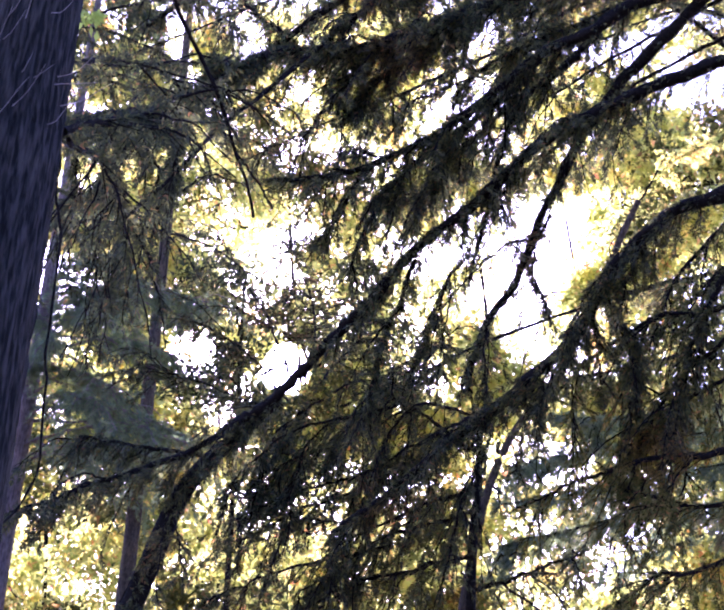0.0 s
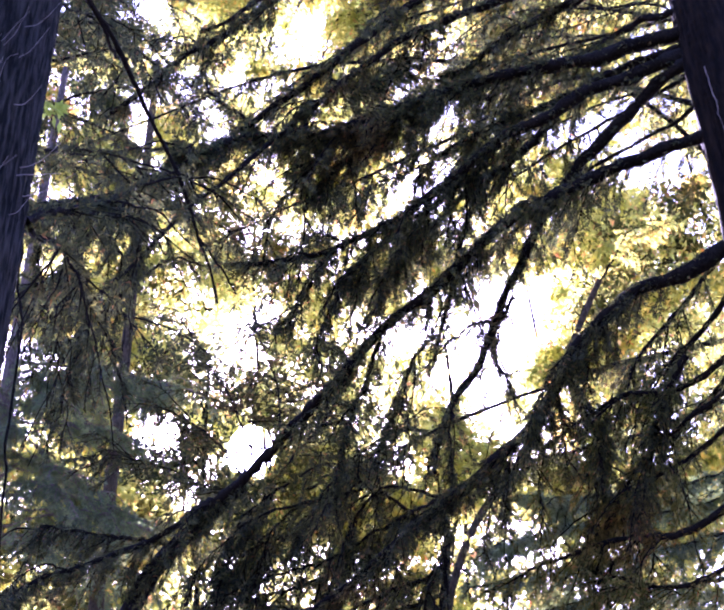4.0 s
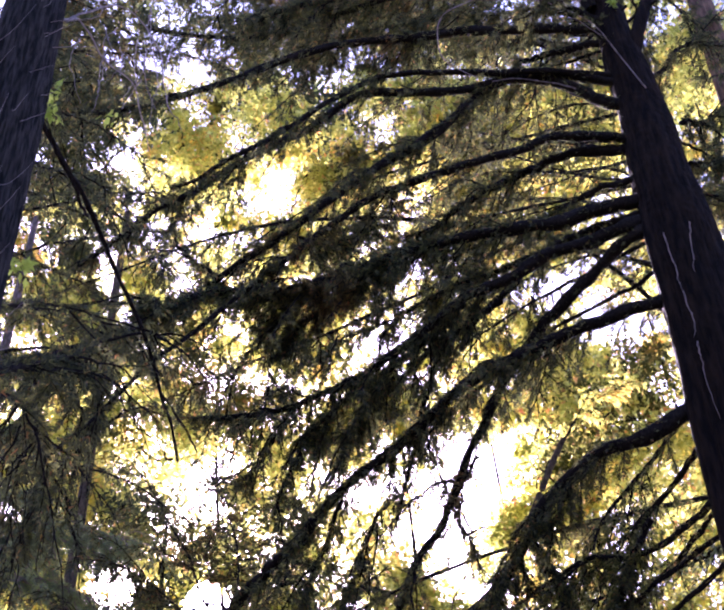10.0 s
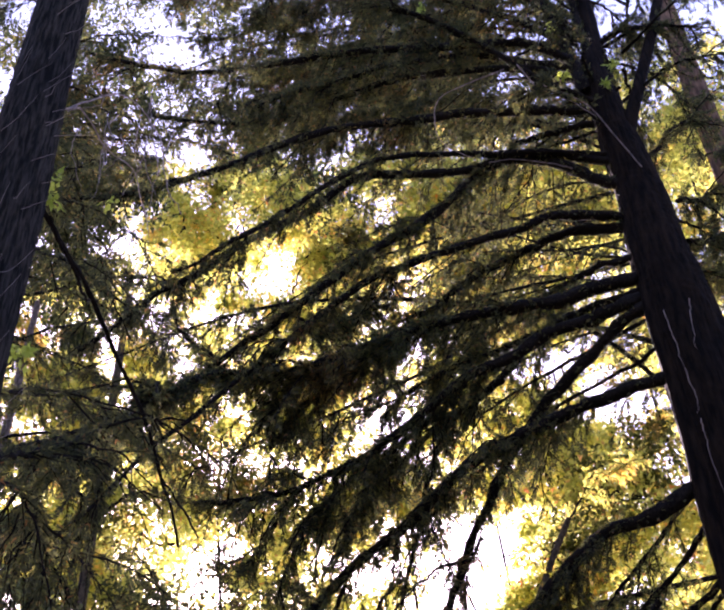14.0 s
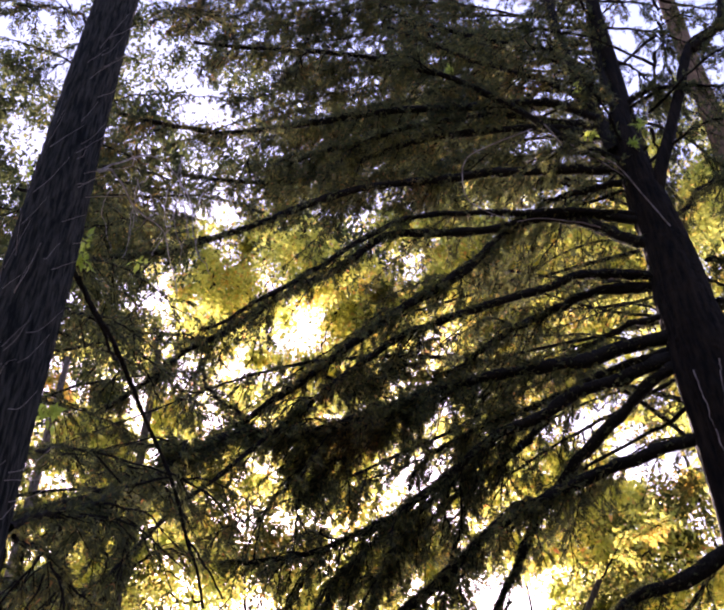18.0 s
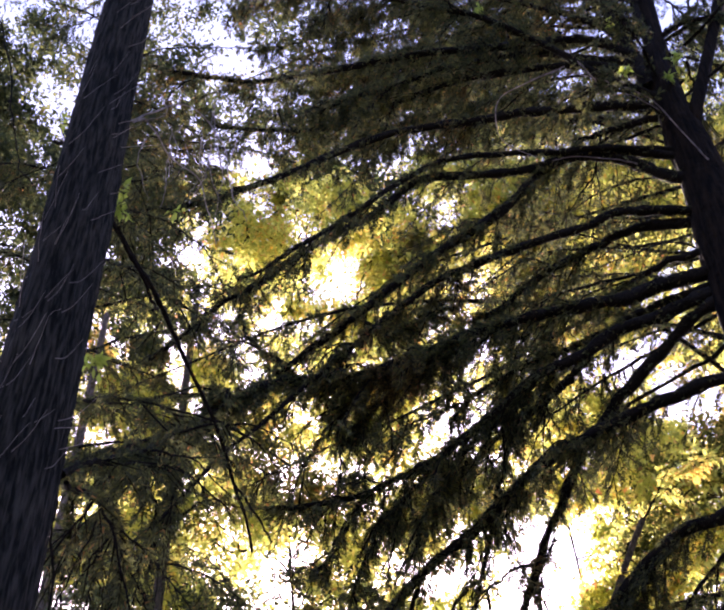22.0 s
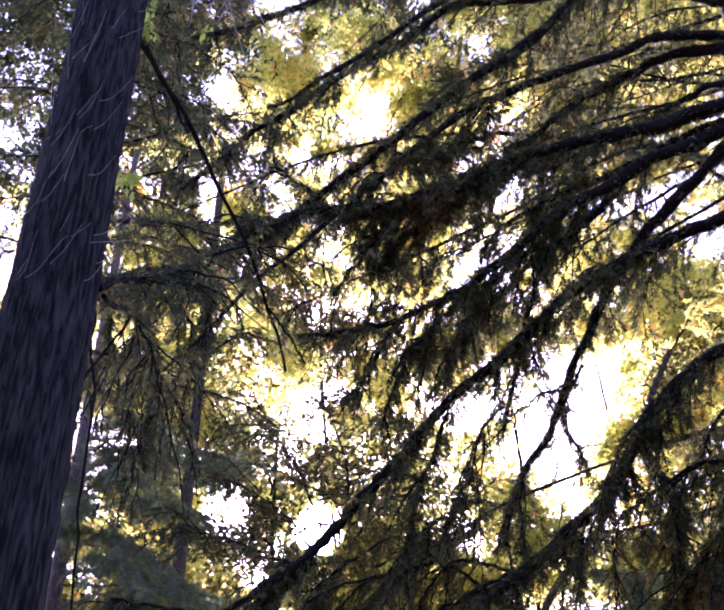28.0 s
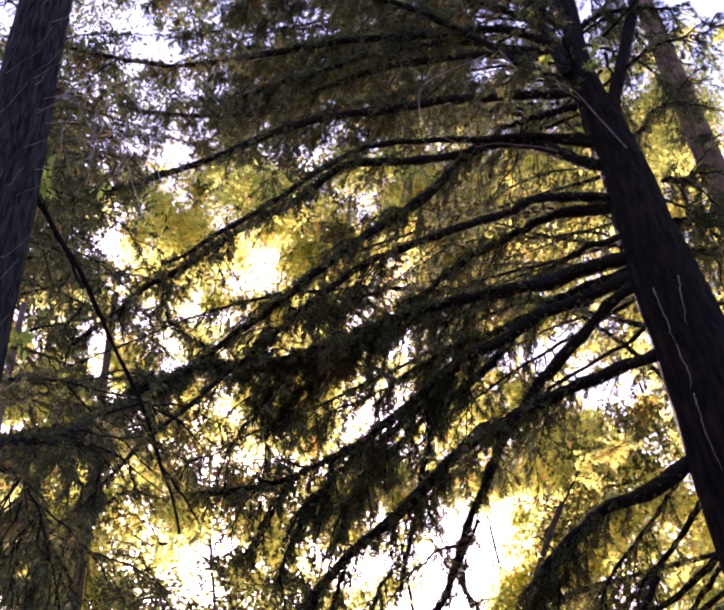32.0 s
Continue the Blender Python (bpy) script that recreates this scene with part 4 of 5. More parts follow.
DEEP = [
    ((4.73, 26.58, 18.22), 1.2, 1.5, 0.03), ((4.10, 26.69, 15.86), 1.1, 1.7, 0.03), ((-2.00, 26.93, 16.79), 1.6, 1.4, 0.6), ((-4.66, 26.59, 15.08), 0.6, 1.0, 0.1),
    ((4.48, 26.63, 11.60), 1.2, 0.5, 0.1), ((5.53, 26.43, 12.39), 0.8, 0.5, 0.15), ((-10.94, 24.68, 22.79), 0.8, 1.7, 0.05), ((8.94, 25.48, 25.40), 0.6, 0.45, 0.05), ((3.56, 26.76, 23.91), 1.7, 1.2, 0.04), ((2.76, 26.86, 20.18), 0.8, 0.7, 0.1),
]

DEEP += [((-4.28, 26.66, 15.16), 0.68, 0.57, 0.06), ((-2.32, 26.90, 16.87), 0.61, 0.68, 0.08), ((-0.54, 26.99, 16.10), 0.47, 0.41, 0.1), ((-3.87, 26.72, 17.75), 0.41, 0.47, 0.1), ((-3.55, 26.77, 13.37), 0.54, 0.41, 0.12), ((-2.48, 26.89, 11.08), 0.41, 0.41, 0.1), ((-1.12, 26.98, 14.84), 0.41, 0.34, 0.2)]

# more openings, placed on lines of sight so that sky shows between the boughs
SKY += [((2.21, 20.50, 18.24), 1.02, 0.91, 0.15), ((2.78, 20.50, 20.96), 0.52, 0.48, 0.15), ((-5.67, 20.50, 33.73), 1.61, 1.94, 0.50), ((-3.42, 20.50, 33.34), 0.88, 1.36, 0.55), ((-4.45, 20.50, 30.51), 0.69, 0.84, 0.50), ((-9.00, 20.50, 31.95), 0.63, 2.89, 0.55), ((10.88, 20.50, 33.43), 0.78, 1.11, 0.15)]
TOP += [((1.95, 18.00, 16.23), 0.90, 0.80, 0.15), ((2.45, 18.00, 18.62), 0.46, 0.42, 0.15), ((-4.98, 18.00, 29.83), 1.42, 1.71, 0.50), ((-3.00, 18.00, 29.49), 0.77, 1.19, 0.55), ((-3.91, 18.00, 27.00), 0.61, 0.74, 0.50), ((-7.90, 18.00, 28.27), 0.55, 2.54, 0.55), ((9.56, 18.00, 29.57), 0.68, 0.97, 0.15)]
HIGH += [((2.32, 21.50, 19.05), 1.07, 0.95, 0.15), ((2.92, 21.50, 21.90), 0.54, 0.50, 0.15), ((-5.94, 21.50, 35.29), 1.69, 2.04, 0.50), ((-3.59, 21.50, 34.88), 0.92, 1.42, 0.55), ((-4.67, 21.50, 31.91), 0.72, 0.88, 0.50), ((-9.44, 21.50, 33.43), 0.66, 3.03, 0.55), ((11.41, 21.50, 34.98), 0.82, 1.16, 0.15)]
DEEP += [((2.88, 26.80, 23.31), 1.34, 1.19, 0.15), ((3.63, 26.80, 26.87), 0.68, 0.62, 0.15), ((-7.41, 26.80, 43.55), 2.11, 2.54, 0.50), ((-4.48, 26.80, 43.03), 1.15, 1.77, 0.55), ((-5.82, 26.80, 39.34), 0.90, 1.10, 0.50), ((-11.76, 26.80, 41.23), 0.82, 3.78, 0.55), ((14.21, 26.80, 43.16), 1.02, 1.45, 0.15)]
SKY += [((-3.36, 20.50, 11.76), 0.56, 0.63, 0.15), ((-6.51, 20.50, 13.03), 0.38, 1.00, 0.25), ((-2.18, 20.50, 13.78), 0.97, 1.03, 0.62), ((-1.18, 20.50, 12.92), 0.66, 0.77, 0.58)]
DEEP += [((-4.39, 26.80, 14.89), 0.73, 0.82, 0.15), ((-8.52, 26.80, 16.54), 0.50, 1.31, 0.25), ((-2.85, 26.80, 17.53), 1.26, 1.35, 0.62), ((-1.54, 26.80, 16.40), 0.87, 1.01, 0.58)]
BRIGHT = [((-2.93, 17.90, 10.47), 0.49, 0.55, 0.15), ((-5.69, 17.90, 11.58), 0.33, 0.87, 0.25), ((-1.90, 17.90, 12.24), 0.84, 0.90, 0.62), ((-1.03, 17.90, 11.49), 0.58, 0.67, 0.58)]


def broad_crown(tree, x, y, low, high, reach, boughs, count, mat, size=0.115, deep=1.6, seed=1, gaps=(), aside=0.0):
    """A thin trunk and boughs all through the crown, but for the gaps."""
    rng = np.random.default_rng(seed)
    x += aside
    trunk(tree, [(x, y + 1.7, -0.1), (x + 0.5, y + 1.7, high * 0.3), (x - 0.3, y + 1.7, high * 0.65), (x, y + 1.7, high)], 0.06, 0.015, BARK_LIMB, 0.04, 12, 60)
    nodes = [np.array((x, y + 1.7, z)) for z in np.arange(max(low - 2, 1), high, 1.0)]
    x -= aside
    places = np.stack([x + reach * rng.uniform(-1, 1, boughs * 3), y + deep * rng.uniform(-1, 1, boughs * 3), rng.uniform(low, high, boughs * 3)], 1)
    places = places[kept(places, gaps, rng)][:boughs]
    for p in sorted(places, key=lambda q: abs(q[0] - x)):
        # a quarter of the yellow boughs get the darker copy as painted shade
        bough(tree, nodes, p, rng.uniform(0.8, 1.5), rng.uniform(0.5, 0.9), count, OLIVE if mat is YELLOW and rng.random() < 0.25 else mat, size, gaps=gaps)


BEYOND = [
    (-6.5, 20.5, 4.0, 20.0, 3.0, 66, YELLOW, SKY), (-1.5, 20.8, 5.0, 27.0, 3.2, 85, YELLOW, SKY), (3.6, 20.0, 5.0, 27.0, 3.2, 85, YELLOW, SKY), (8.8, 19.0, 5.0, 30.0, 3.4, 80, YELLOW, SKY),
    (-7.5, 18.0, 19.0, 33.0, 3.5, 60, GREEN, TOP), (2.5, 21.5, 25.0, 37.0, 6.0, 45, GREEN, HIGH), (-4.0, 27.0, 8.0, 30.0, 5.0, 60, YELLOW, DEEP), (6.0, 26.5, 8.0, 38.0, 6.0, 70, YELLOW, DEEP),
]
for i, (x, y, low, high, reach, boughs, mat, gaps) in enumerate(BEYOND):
    broad_crown(tree_at("broadleaf_tree", x, y, "yellow-green broadleaf tree with a ragged crown, sun and shade in its leaf tones" if mat is YELLOW else "tall green broadleaf tree with an open crown", "tree", "trees beyond"), x, y, low, high, reach, boughs, 1150, mat, 0.135, seed=20 + i, gaps=gaps, aside=2.6 if i == 2 else 0.0)

FAR = np.random.default_rng(91)
for k in range(9):
    x = -13.5 + 3.4 * k
    far_tree = tree_at("broadleaf_tree", x, 33.0, "far green tree low behind the others, sun and shade in its leaf tones", "tree", "trees beyond")
    trunk(far_tree, [(x, 33.0, -0.1), (x + 0.1, 33.0, 5.0), (x, 33.0, 11.0)], 0.13, 0.03, BARK_LIMB, 0.04, 12, 40)
    nodes = [np.array((x, 33.0, z)) for z in np.arange(3.0, 11.0, 1.0)]
    for j in range(16):
        # boughs left of x = -3 get more of the painted sunlit tone
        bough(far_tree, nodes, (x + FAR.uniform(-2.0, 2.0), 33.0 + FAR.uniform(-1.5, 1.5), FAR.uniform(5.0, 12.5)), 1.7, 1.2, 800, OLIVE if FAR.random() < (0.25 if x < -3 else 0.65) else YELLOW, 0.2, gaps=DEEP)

# boughs ringed round the sun in view, added to darken what surrounds its disc
sun_surround = tree_at("broadleaf_tree", -2.2, 18.5, "dark green boughs added round the sun in view to darken its surroundings", "tree", "trees beyond")
trunk(sun_surround, [(-2.2, 18.5, -0.1), (-2.1, 18.5, 5.0), (-2.2, 18.5, 12.0)], 0.09, 0.03, BARK_LIMB, 0.04, 16, 60)
THIN = np.random.default_rng(17)
RAGGED = [((-2.85, 17.77, 10.64), 0.40, 0.34, 0.06), ((-1.55, 17.93, 11.78), 0.36, 0.40, 0.08), ((-0.36, 18.00, 11.27), 0.28, 0.24, 0.1), ((-2.58, 17.81, 12.37), 0.24, 0.28, 0.1), ((-2.37, 17.84, 9.44), 0.32, 0.24, 0.12), ((-1.65, 17.92, 7.92), 0.24, 0.24, 0.1), ((-0.75, 17.98, 10.42), 0.24, 0.20, 0.2)]
SUN_SURROUND = [np.array((-2.2, 18.5, z)) for z in (5.0, 7.0, 9.0, 11.0)]
for place in ((-1.85, 18.71, 10.38), (-0.86, 18.78, 10.53), (-1.38, 18.75, 10.98), (-1.49, 18.74, 9.86), (-2.28, 17.85, 10.51), (-2.06, 17.88, 9.47), (-1.24, 17.96, 8.92), (-0.32, 18.00, 9.38), (-0.18, 18.00, 10.62), (-1.36, 17.95, 11.41), (-2.52, 17.82, 11.60), (-0.21, 18.00, 11.75), (-3.01, 17.75, 9.73), (0.63, 17.99, 9.92), (-1.67, 17.92, 8.32), (-0.60, 17.99, 8.37)):
    bough(sun_surround, SUN_SURROUND, place, 0.9, 0.7, 900, GREEN if THIN.random() < 0.45 else OLIVE, 0.1, gaps=RAGGED + BRIGHT)

# ---- redwoods in the middle distance, dark against the light ----
# gaps lined up with the camera's view of sky and bright leaves
MID = [
    ((2.30, 12.80, 9.80), 0.75, 0.75, 0.03), ((2.05, 12.84, 8.65), 0.65, 0.9, 0.03), ((-1.44, 12.92, 9.83), 0.4, 0.3, 0.2),
    ((-2.23, 12.81, 8.08), 0.35, 0.5, 0.1), ((2.16, 12.82, 6.41), 0.6, 0.25, 0.1), ((2.66, 12.72, 6.80), 0.4, 0.25, 0.15), ((-1.14, 12.95, 14.62), 0.7, 0.45, 0.1), ((-2.81, 12.69, 12.57), 0.45, 0.4, 0.15),
    ((-0.95, 12.97, 11.66), 0.8, 0.5, 0.25), ((4.31, 12.27, 10.70), 1.0, 1.1, 0.1), ((4.71, 12.12, 8.02), 0.6, 0.9, 0.2), ((-2.96, 12.66, 5.00), 0.9, 0.6, 0.2), ((2.24, 12.81, 5.13), 0.7, 0.5, 0.25),
]
MID += [
    ((2.64, 12.73, 16.25), 1.3, 0.8, 0.3), ((4.38, 12.24, 15.25), 0.8, 0.8, 0.3), ((3.98, 12.37, 15.28), 0.9, 0.7, 0.35), ((-0.31, 13.00, 16.36), 0.9, 0.5, 0.3), ((-1.71, 12.89, 17.35), 0.5, 0.5, 0.3),
    ((-1.70, 12.89, 17.81), 0.5, 0.8, 0.15), ((-0.51, 12.99, 17.08), 0.5, 0.5, 0.2), ((1.78, 12.88, 13.89), 0.45, 0.3, 0.15), ((4.31, 12.26, 13.07), 0.45, 0.35, 0.1), ((6.14, 11.46, 15.04), 0.5, 0.9, 0.15),
    ((3.56, 12.50, 14.12), 0.9, 0.6, 0.25), ((-3.39, 12.55, 21.63), 0.75, 0.9, 0.05), ((-5.87, 11.60, 19.66), 0.8, 1.5, 0.05), ((1.72, 12.89, 12.31), 0.6, 0.45, 0.3), ((3.14, 12.62, 18.10), 0.9, 0.5, 0.3),
]

MID += [((-2.06, 12.84, 8.13), 0.33, 0.27, 0.06), ((-1.12, 12.95, 8.95), 0.29, 0.33, 0.08), ((-0.26, 13.00, 8.58), 0.23, 0.20, 0.1), ((-1.86, 12.87, 9.38), 0.20, 0.23, 0.1), ((-1.71, 12.89, 7.27), 0.26, 0.20, 0.12), ((-1.19, 12.95, 6.16), 0.20, 0.20, 0.1), ((-0.54, 12.99, 7.97), 0.20, 0.16, 0.2)]

MID += [((1.39, 12.80, 12.04), 0.64, 0.57, 0.15), ((1.75, 12.80, 13.75), 0.32, 0.30, 0.15), ((-3.54, 12.80, 21.73), 1.01, 1.21, 0.30), ((-2.13, 12.80, 21.48), 0.55, 0.85, 0.35), ((-2.78, 12.80, 19.71), 0.43, 0.53, 0.30), ((-5.62, 12.80, 20.62), 0.39, 1.81, 0.35), ((6.81, 12.80, 21.54), 0.49, 0.69, 0.15)]
MID += [((-2.10, 12.80, 7.95), 0.35, 0.39, 0.15), ((-4.07, 12.80, 8.74), 0.24, 0.62, 0.25), ((-1.36, 12.80, 9.21), 0.60, 0.64, 0.62), ((-0.74, 12.80, 8.67), 0.41, 0.48, 0.58)]


def sweep(tree, foot, z, turn, reach, fall, rng, mat=NEEDLES):
    """One long bough that leaves the trunk level and sinks towards its tip."""
    x, y = foot
    out = np.array([math.cos(turn), math.sin(turn), 0])
    start = np.array((x, y, z))
    points = [start, start + out * reach * 0.33 + np.array([0, 0, rng.uniform(-0.35, 0.25) * fall]), start + out * reach * 0.7 + np.array([0, 0, -0.45 * fall]), start + out * reach + np.array([0, 0, -fall])]
    line = curve(points, 30)
    if any(np.mean(((line[:, 0] - x0) / a) ** 2 + ((line[:, 2] - z0) / b) ** 2 < 1) > 0.1 for (x0, y0, z0), a, b, share in MID if share < 0.12):
        return
    limb(tree, points, 0.014 + 0.005 * reach, 0.006, int(22 * reach), length=0.4, side=int(2 + 1.0 * reach), size=0.109, spacing=0.032, form=TUFT, droop=0.7, start=0.02, gaps=MID, mat=mat, rings=26, round_sides=6)


def swept_redwood(x, y, top, thick, boughs, low, high, bearings, reach, slope, seed, label):
    rng = np.random.default_rng(seed)
    t = tree_at("redwood_tree", x, y, label, "tree", "redwoods in the middle distance")
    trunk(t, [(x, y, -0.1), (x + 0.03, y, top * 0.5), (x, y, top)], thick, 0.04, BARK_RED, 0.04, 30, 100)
    for k in range(boughs):
        z = low + (high - low) * (k + rng.random()) / boughs
        r = rng.uniform(*reach)
        sweep(t, (x, y), z, radians(rng.uniform(*bearings)), r, slope * r * rng.uniform(0.6, 1.3), rng)
    return t


swept_redwood(5.9, 12.5, 25.0, 0.3, 40, 8.0, 26.0, (155, 212), (3.0, 9.5), 0.42, 81, "tall redwood with long sinking boughs, dark against the light")
swept_redwood(-4.57, 12.0, 24.0, 0.3, 18, 8.5, 19.0, (-35, 30), (1.6, 4.2), 0.3, 82, "redwood with hanging boughs behind a nearer trunk")
swept_redwood(-4.75, 12.4, 27.0, 0.2, 16, 8.0, 24.0, (150, 215), (1.6, 3.2), 0.3, 83, "slim redwood with short dark boughs")

hidden = swept_redwood(-4.9, 12.8, 27.0, 0.2, 9, 13.0, 21.0, (-50, 45), (1.2, 3.0), 0.3, 84, "slim redwood with dark boughs behind a nearer trunk")

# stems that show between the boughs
brown_stem = tree_at("redwood_tree", 8.8, 14.55, "straight red-brown redwood trunk with sunlight put into its bark colour", "tree")
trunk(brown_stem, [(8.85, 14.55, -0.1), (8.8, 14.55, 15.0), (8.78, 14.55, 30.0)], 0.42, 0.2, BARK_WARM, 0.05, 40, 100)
for k in range(7):
    limb(brown_stem, [(8.8, 14.5, 12.0 + 2 * k), (7.9 + 0.2 * k, 14.2, 12.1 + 2 * k), (7.0 + 0.2 * k, 14.0, 11.6 + 2 * k)], 0.03, 0.008, 40, size=0.101, spacing=0.03, form=TUFT, rings=20, round_sides=6, mat=GREEN)
slender = tree_at("slender_tree", 0.4, 12.95, "slender leaning brown stem with a few leaves", "tree")
trunk(slender, [(0.4, 12.95, -0.1), (1.42, 12.77, 5.76), (2.52, 12.50, 7.67), (3.24, 12.23, 9.23), (3.5, 12.1, 9.75)], 0.052, 0.036, BARK_BROWN, 0.04, 24, 100)
limb(slender, [(3.48, 12.11, 9.7), (3.85, 12.0, 10.2), (4.4, 11.8, 10.5)], 0.02, 0.005, 40, size=0.101, spacing=0.03, form=TUFT, rings=20, round_sides=6, mat=YELLOW)
brown_trunk = tree_at("redwood_tree", -3.23, 15.67, "pale grey-brown trunk seen between hanging boughs", "tree")
x, y = brown_trunk.location[:2]
trunk(brown_trunk, [(x, y, -0.1), (x + 0.05, y, 8.0), (x, y, 17.0)], 0.14, 0.06, BARK_BROWN, 0.05, 40, 120)
limb(brown_trunk, [(x, y, 12.0), (x + 0.7, y - 0.3, 12.3), (x + 1.4, y - 0.5, 12.0)], 0.03, 0.01, 30, size=0.101, spacing=0.03, form=TUFT)

# the blue-green cedar behind the slim redwood
cedar = tree_at("cedar_tree", -4.38, 13.82, "blue-green cedar with soft drooping sprays, haze put into its colour", "tree")
x, y = cedar.location[:2]
trunk(cedar, [(x, y, -0.1), (x, y + 0.05, 8.0), (x + 0.05, y, 15.0)], 0.15, 0.05, BARK_PALE, 0.05, 30, 100)
CEDAR = np.random.default_rng(61)
for k in range(26):
    z = 6.7 + 3.2 * k / 26
    b = radians(CEDAR.uniform(-80, 60))
    out = np.array([math.cos(b), math.sin(b), 0]) * CEDAR.uniform(1.2, 2.6)
    limb(cedar, [(x, y, z), np.array((x, y, z + 0.1)) + out * 0.5, np.array((x, y, z - 0.3)) + out], 0.025, 0.006, 72, size=0.101, spacing=0.026, form=TUFT, rings=20, round_sides=6, mat=BLUEGREEN, stem=BARK_PALE, gaps=MID)
cedar_low = tree_at("cedar_tree", 8.4, 13.0, "grey-green cedar crown, shade tone put into its leaves", "tree")
trunk(cedar_low, [(8.4, 13.0, -0.1), (8.4, 13.05, 5.0), (8.4, 13.0, 10.5)], 0.07, 0.03, BARK_LIMB, 0.05, 30, 80)
for k in range(16):
    z = 4.2 + 5.4 * k / 16
    b = radians(CEDAR.uniform(150, 215))
    out = np.array([math.cos(b), math.sin(b), 0]) * CEDAR.uniform(2.0, 5.2)
    limb(cedar_low, [(8.4, 13, z), np.array((8.4, 13, z + 0.1)) + out * 0.5, np.array((8.4, 13, z - 0.6)) + out], 0.025, 0.006, 110, size=0.101, spacing=0.026, form=TUFT, rings=20, round_sides=6, mat=BLUEGREEN, gaps=MID)
limb(cedar_low, [(8.4, 13.0, 7.46), (5.22, 12.90, 7.16), (4.39, 12.74, 6.93), (3.38, 12.54, 6.63), (2.52, 12.36, 6.39), (1.79, 12.20, 6.17)], 0.04, 0.008, 240, length=0.4, spread=0.9, droop=0.35, side=9, start=0.15, size=0.1, spacing=0.026, mat=BLUEGREEN)
limb(cedar_low, [(8.4, 13.0, 6.95), (5.14, 12.90, 6.65), (4.31, 12.71, 6.41), (3.31, 12.46, 6.14), (2.46, 12.25, 5.92), (1.54, 12.00, 5.66)], 0.04, 0.008, 240, length=0.4, spread=0.9, droop=0.35, side=9, start=0.15, size=0.1, spacing=0.026, mat=BLUEGREEN)
limb(cedar_low, [(8.4, 13.0, 6.39), (4.77, 12.90, 6.09), (3.89, 12.72, 5.93), (3.03, 12.53, 5.76), (2.19, 12.34, 5.48), (1.59, 12.20, 5.24)], 0.04, 0.008, 200, length=0.4, spread=0.9, droop=0.35, side=9, start=0.15, size=0.1, spacing=0.026, mat=BLUEGREEN)
limb(cedar_low, [(8.4, 13.0, 7.77), (5.27, 12.90, 7.47), (4.44, 12.74, 7.25), (3.72, 12.60, 7.13), (3.01, 12.45, 6.93), (2.27, 12.30, 6.86)], 0.04, 0.008, 200, length=0.4, spread=0.9, droop=0.35, side=9, start=0.15, size=0.1, spacing=0.026, mat=BLUEGREEN)

# ---- dead twigs, a vine and fresh shoots on the slim redwood ----
def strand(tree, points, thick, thin, mat, name, label="", crook=0.03, n=30):
    rng = np.random.default_rng(len(bpy.data.objects) + 5)
    line = wander(curve(points, n), crook, rng)
    return part(name, mesh(name, *tube(line, np.linspace(thick, thin, n), 6, 0.08, rng), mat, True), tree, label)


# pale strands added as rim light between the two stems of the large redwood
for rim_line in (((3.16, 6.91, 8.45), (3.17, 6.89, 8.03), (3.18, 6.86, 7.77)), ((3.18, 6.86, 7.75), (3.18, 6.85, 7.42), (3.17, 6.85, 7.26)), ((3.18, 6.85, 7.21), (3.18, 6.84, 6.99), (3.18, 6.79, 6.43)), ((3.28, 6.63, 8.32), (3.26, 6.65, 8.02), (3.23, 6.66, 7.78))):
    strand(redwood, rim_line, 0.006, 0.0015, BARK_PALE, "rim_light_strip", "pale strip standing in for a sunlit bark edge", 0.02)
TWIG = np.random.default_rng(71)
for k in range(64):
    z = TWIG.uniform(4.4, 8.4)
    b = radians(TWIG.uniform(-165, -5))
    out = np.array([math.cos(b), math.sin(b), 0])
    root = np.array([-1.54, 4.01, z]) + out * 0.165
    way = unit(out * 0.5 + np.array([TWIG.uniform(0.2, 1.0), 0, TWIG.uniform(0.0, 0.6)]))
    reach = TWIG.uniform(0.07, 0.3)
    strand(near_tree, [root, root + way * reach * 0.5 - np.array([0, 0, 0.02]), root + way * reach + np.array([0, 0, TWIG.uniform(-0.06, 0.08)])], 0.0024, 0.0009, DEADWOOD, "dead_twig", "pale dead twig", 0.006, 10)
strand(near_tree, [(-1.43, 4.06, 7.22), (-1.33, 4.30, 7.66), (-1.17, 4.45, 7.90), (-0.95, 4.60, 7.65), (-0.84, 4.62, 7.17), (-0.72, 4.65, 6.98)], 0.007, 0.003, DEADWOOD, "dead_branch", "arching pale dead branch")
strand(near_tree, [(-1.37, 4.07, 7.21), (-1.32, 4.20, 7.38), (-1.21, 4.34, 7.24), (-1.05, 4.48, 7.19), (-0.95, 4.50, 6.89), (-0.87, 4.52, 6.63)], 0.007, 0.003, DEADWOOD, "dead_branch", "crooked pale dead branch")
for k in range(16):
    root = np.array((-1.16, 4.45, 7.78)) + np.array([TWIG.uniform(-0.25, 0.35), TWIG.uniform(-0.2, 0.2), TWIG.uniform(-0.35, 0.05)])
    strand(near_tree, [root, root + np.array([TWIG.uniform(-0.06, 0.06), 0, -0.2]), root + np.array([TWIG.uniform(-0.12, 0.12), TWIG.uniform(-0.05, 0.05), -TWIG.uniform(0.3, 0.7)])], 0.004, 0.0015, DEADWOOD, "dead_twig", "hanging grey dead twig", 0.02)
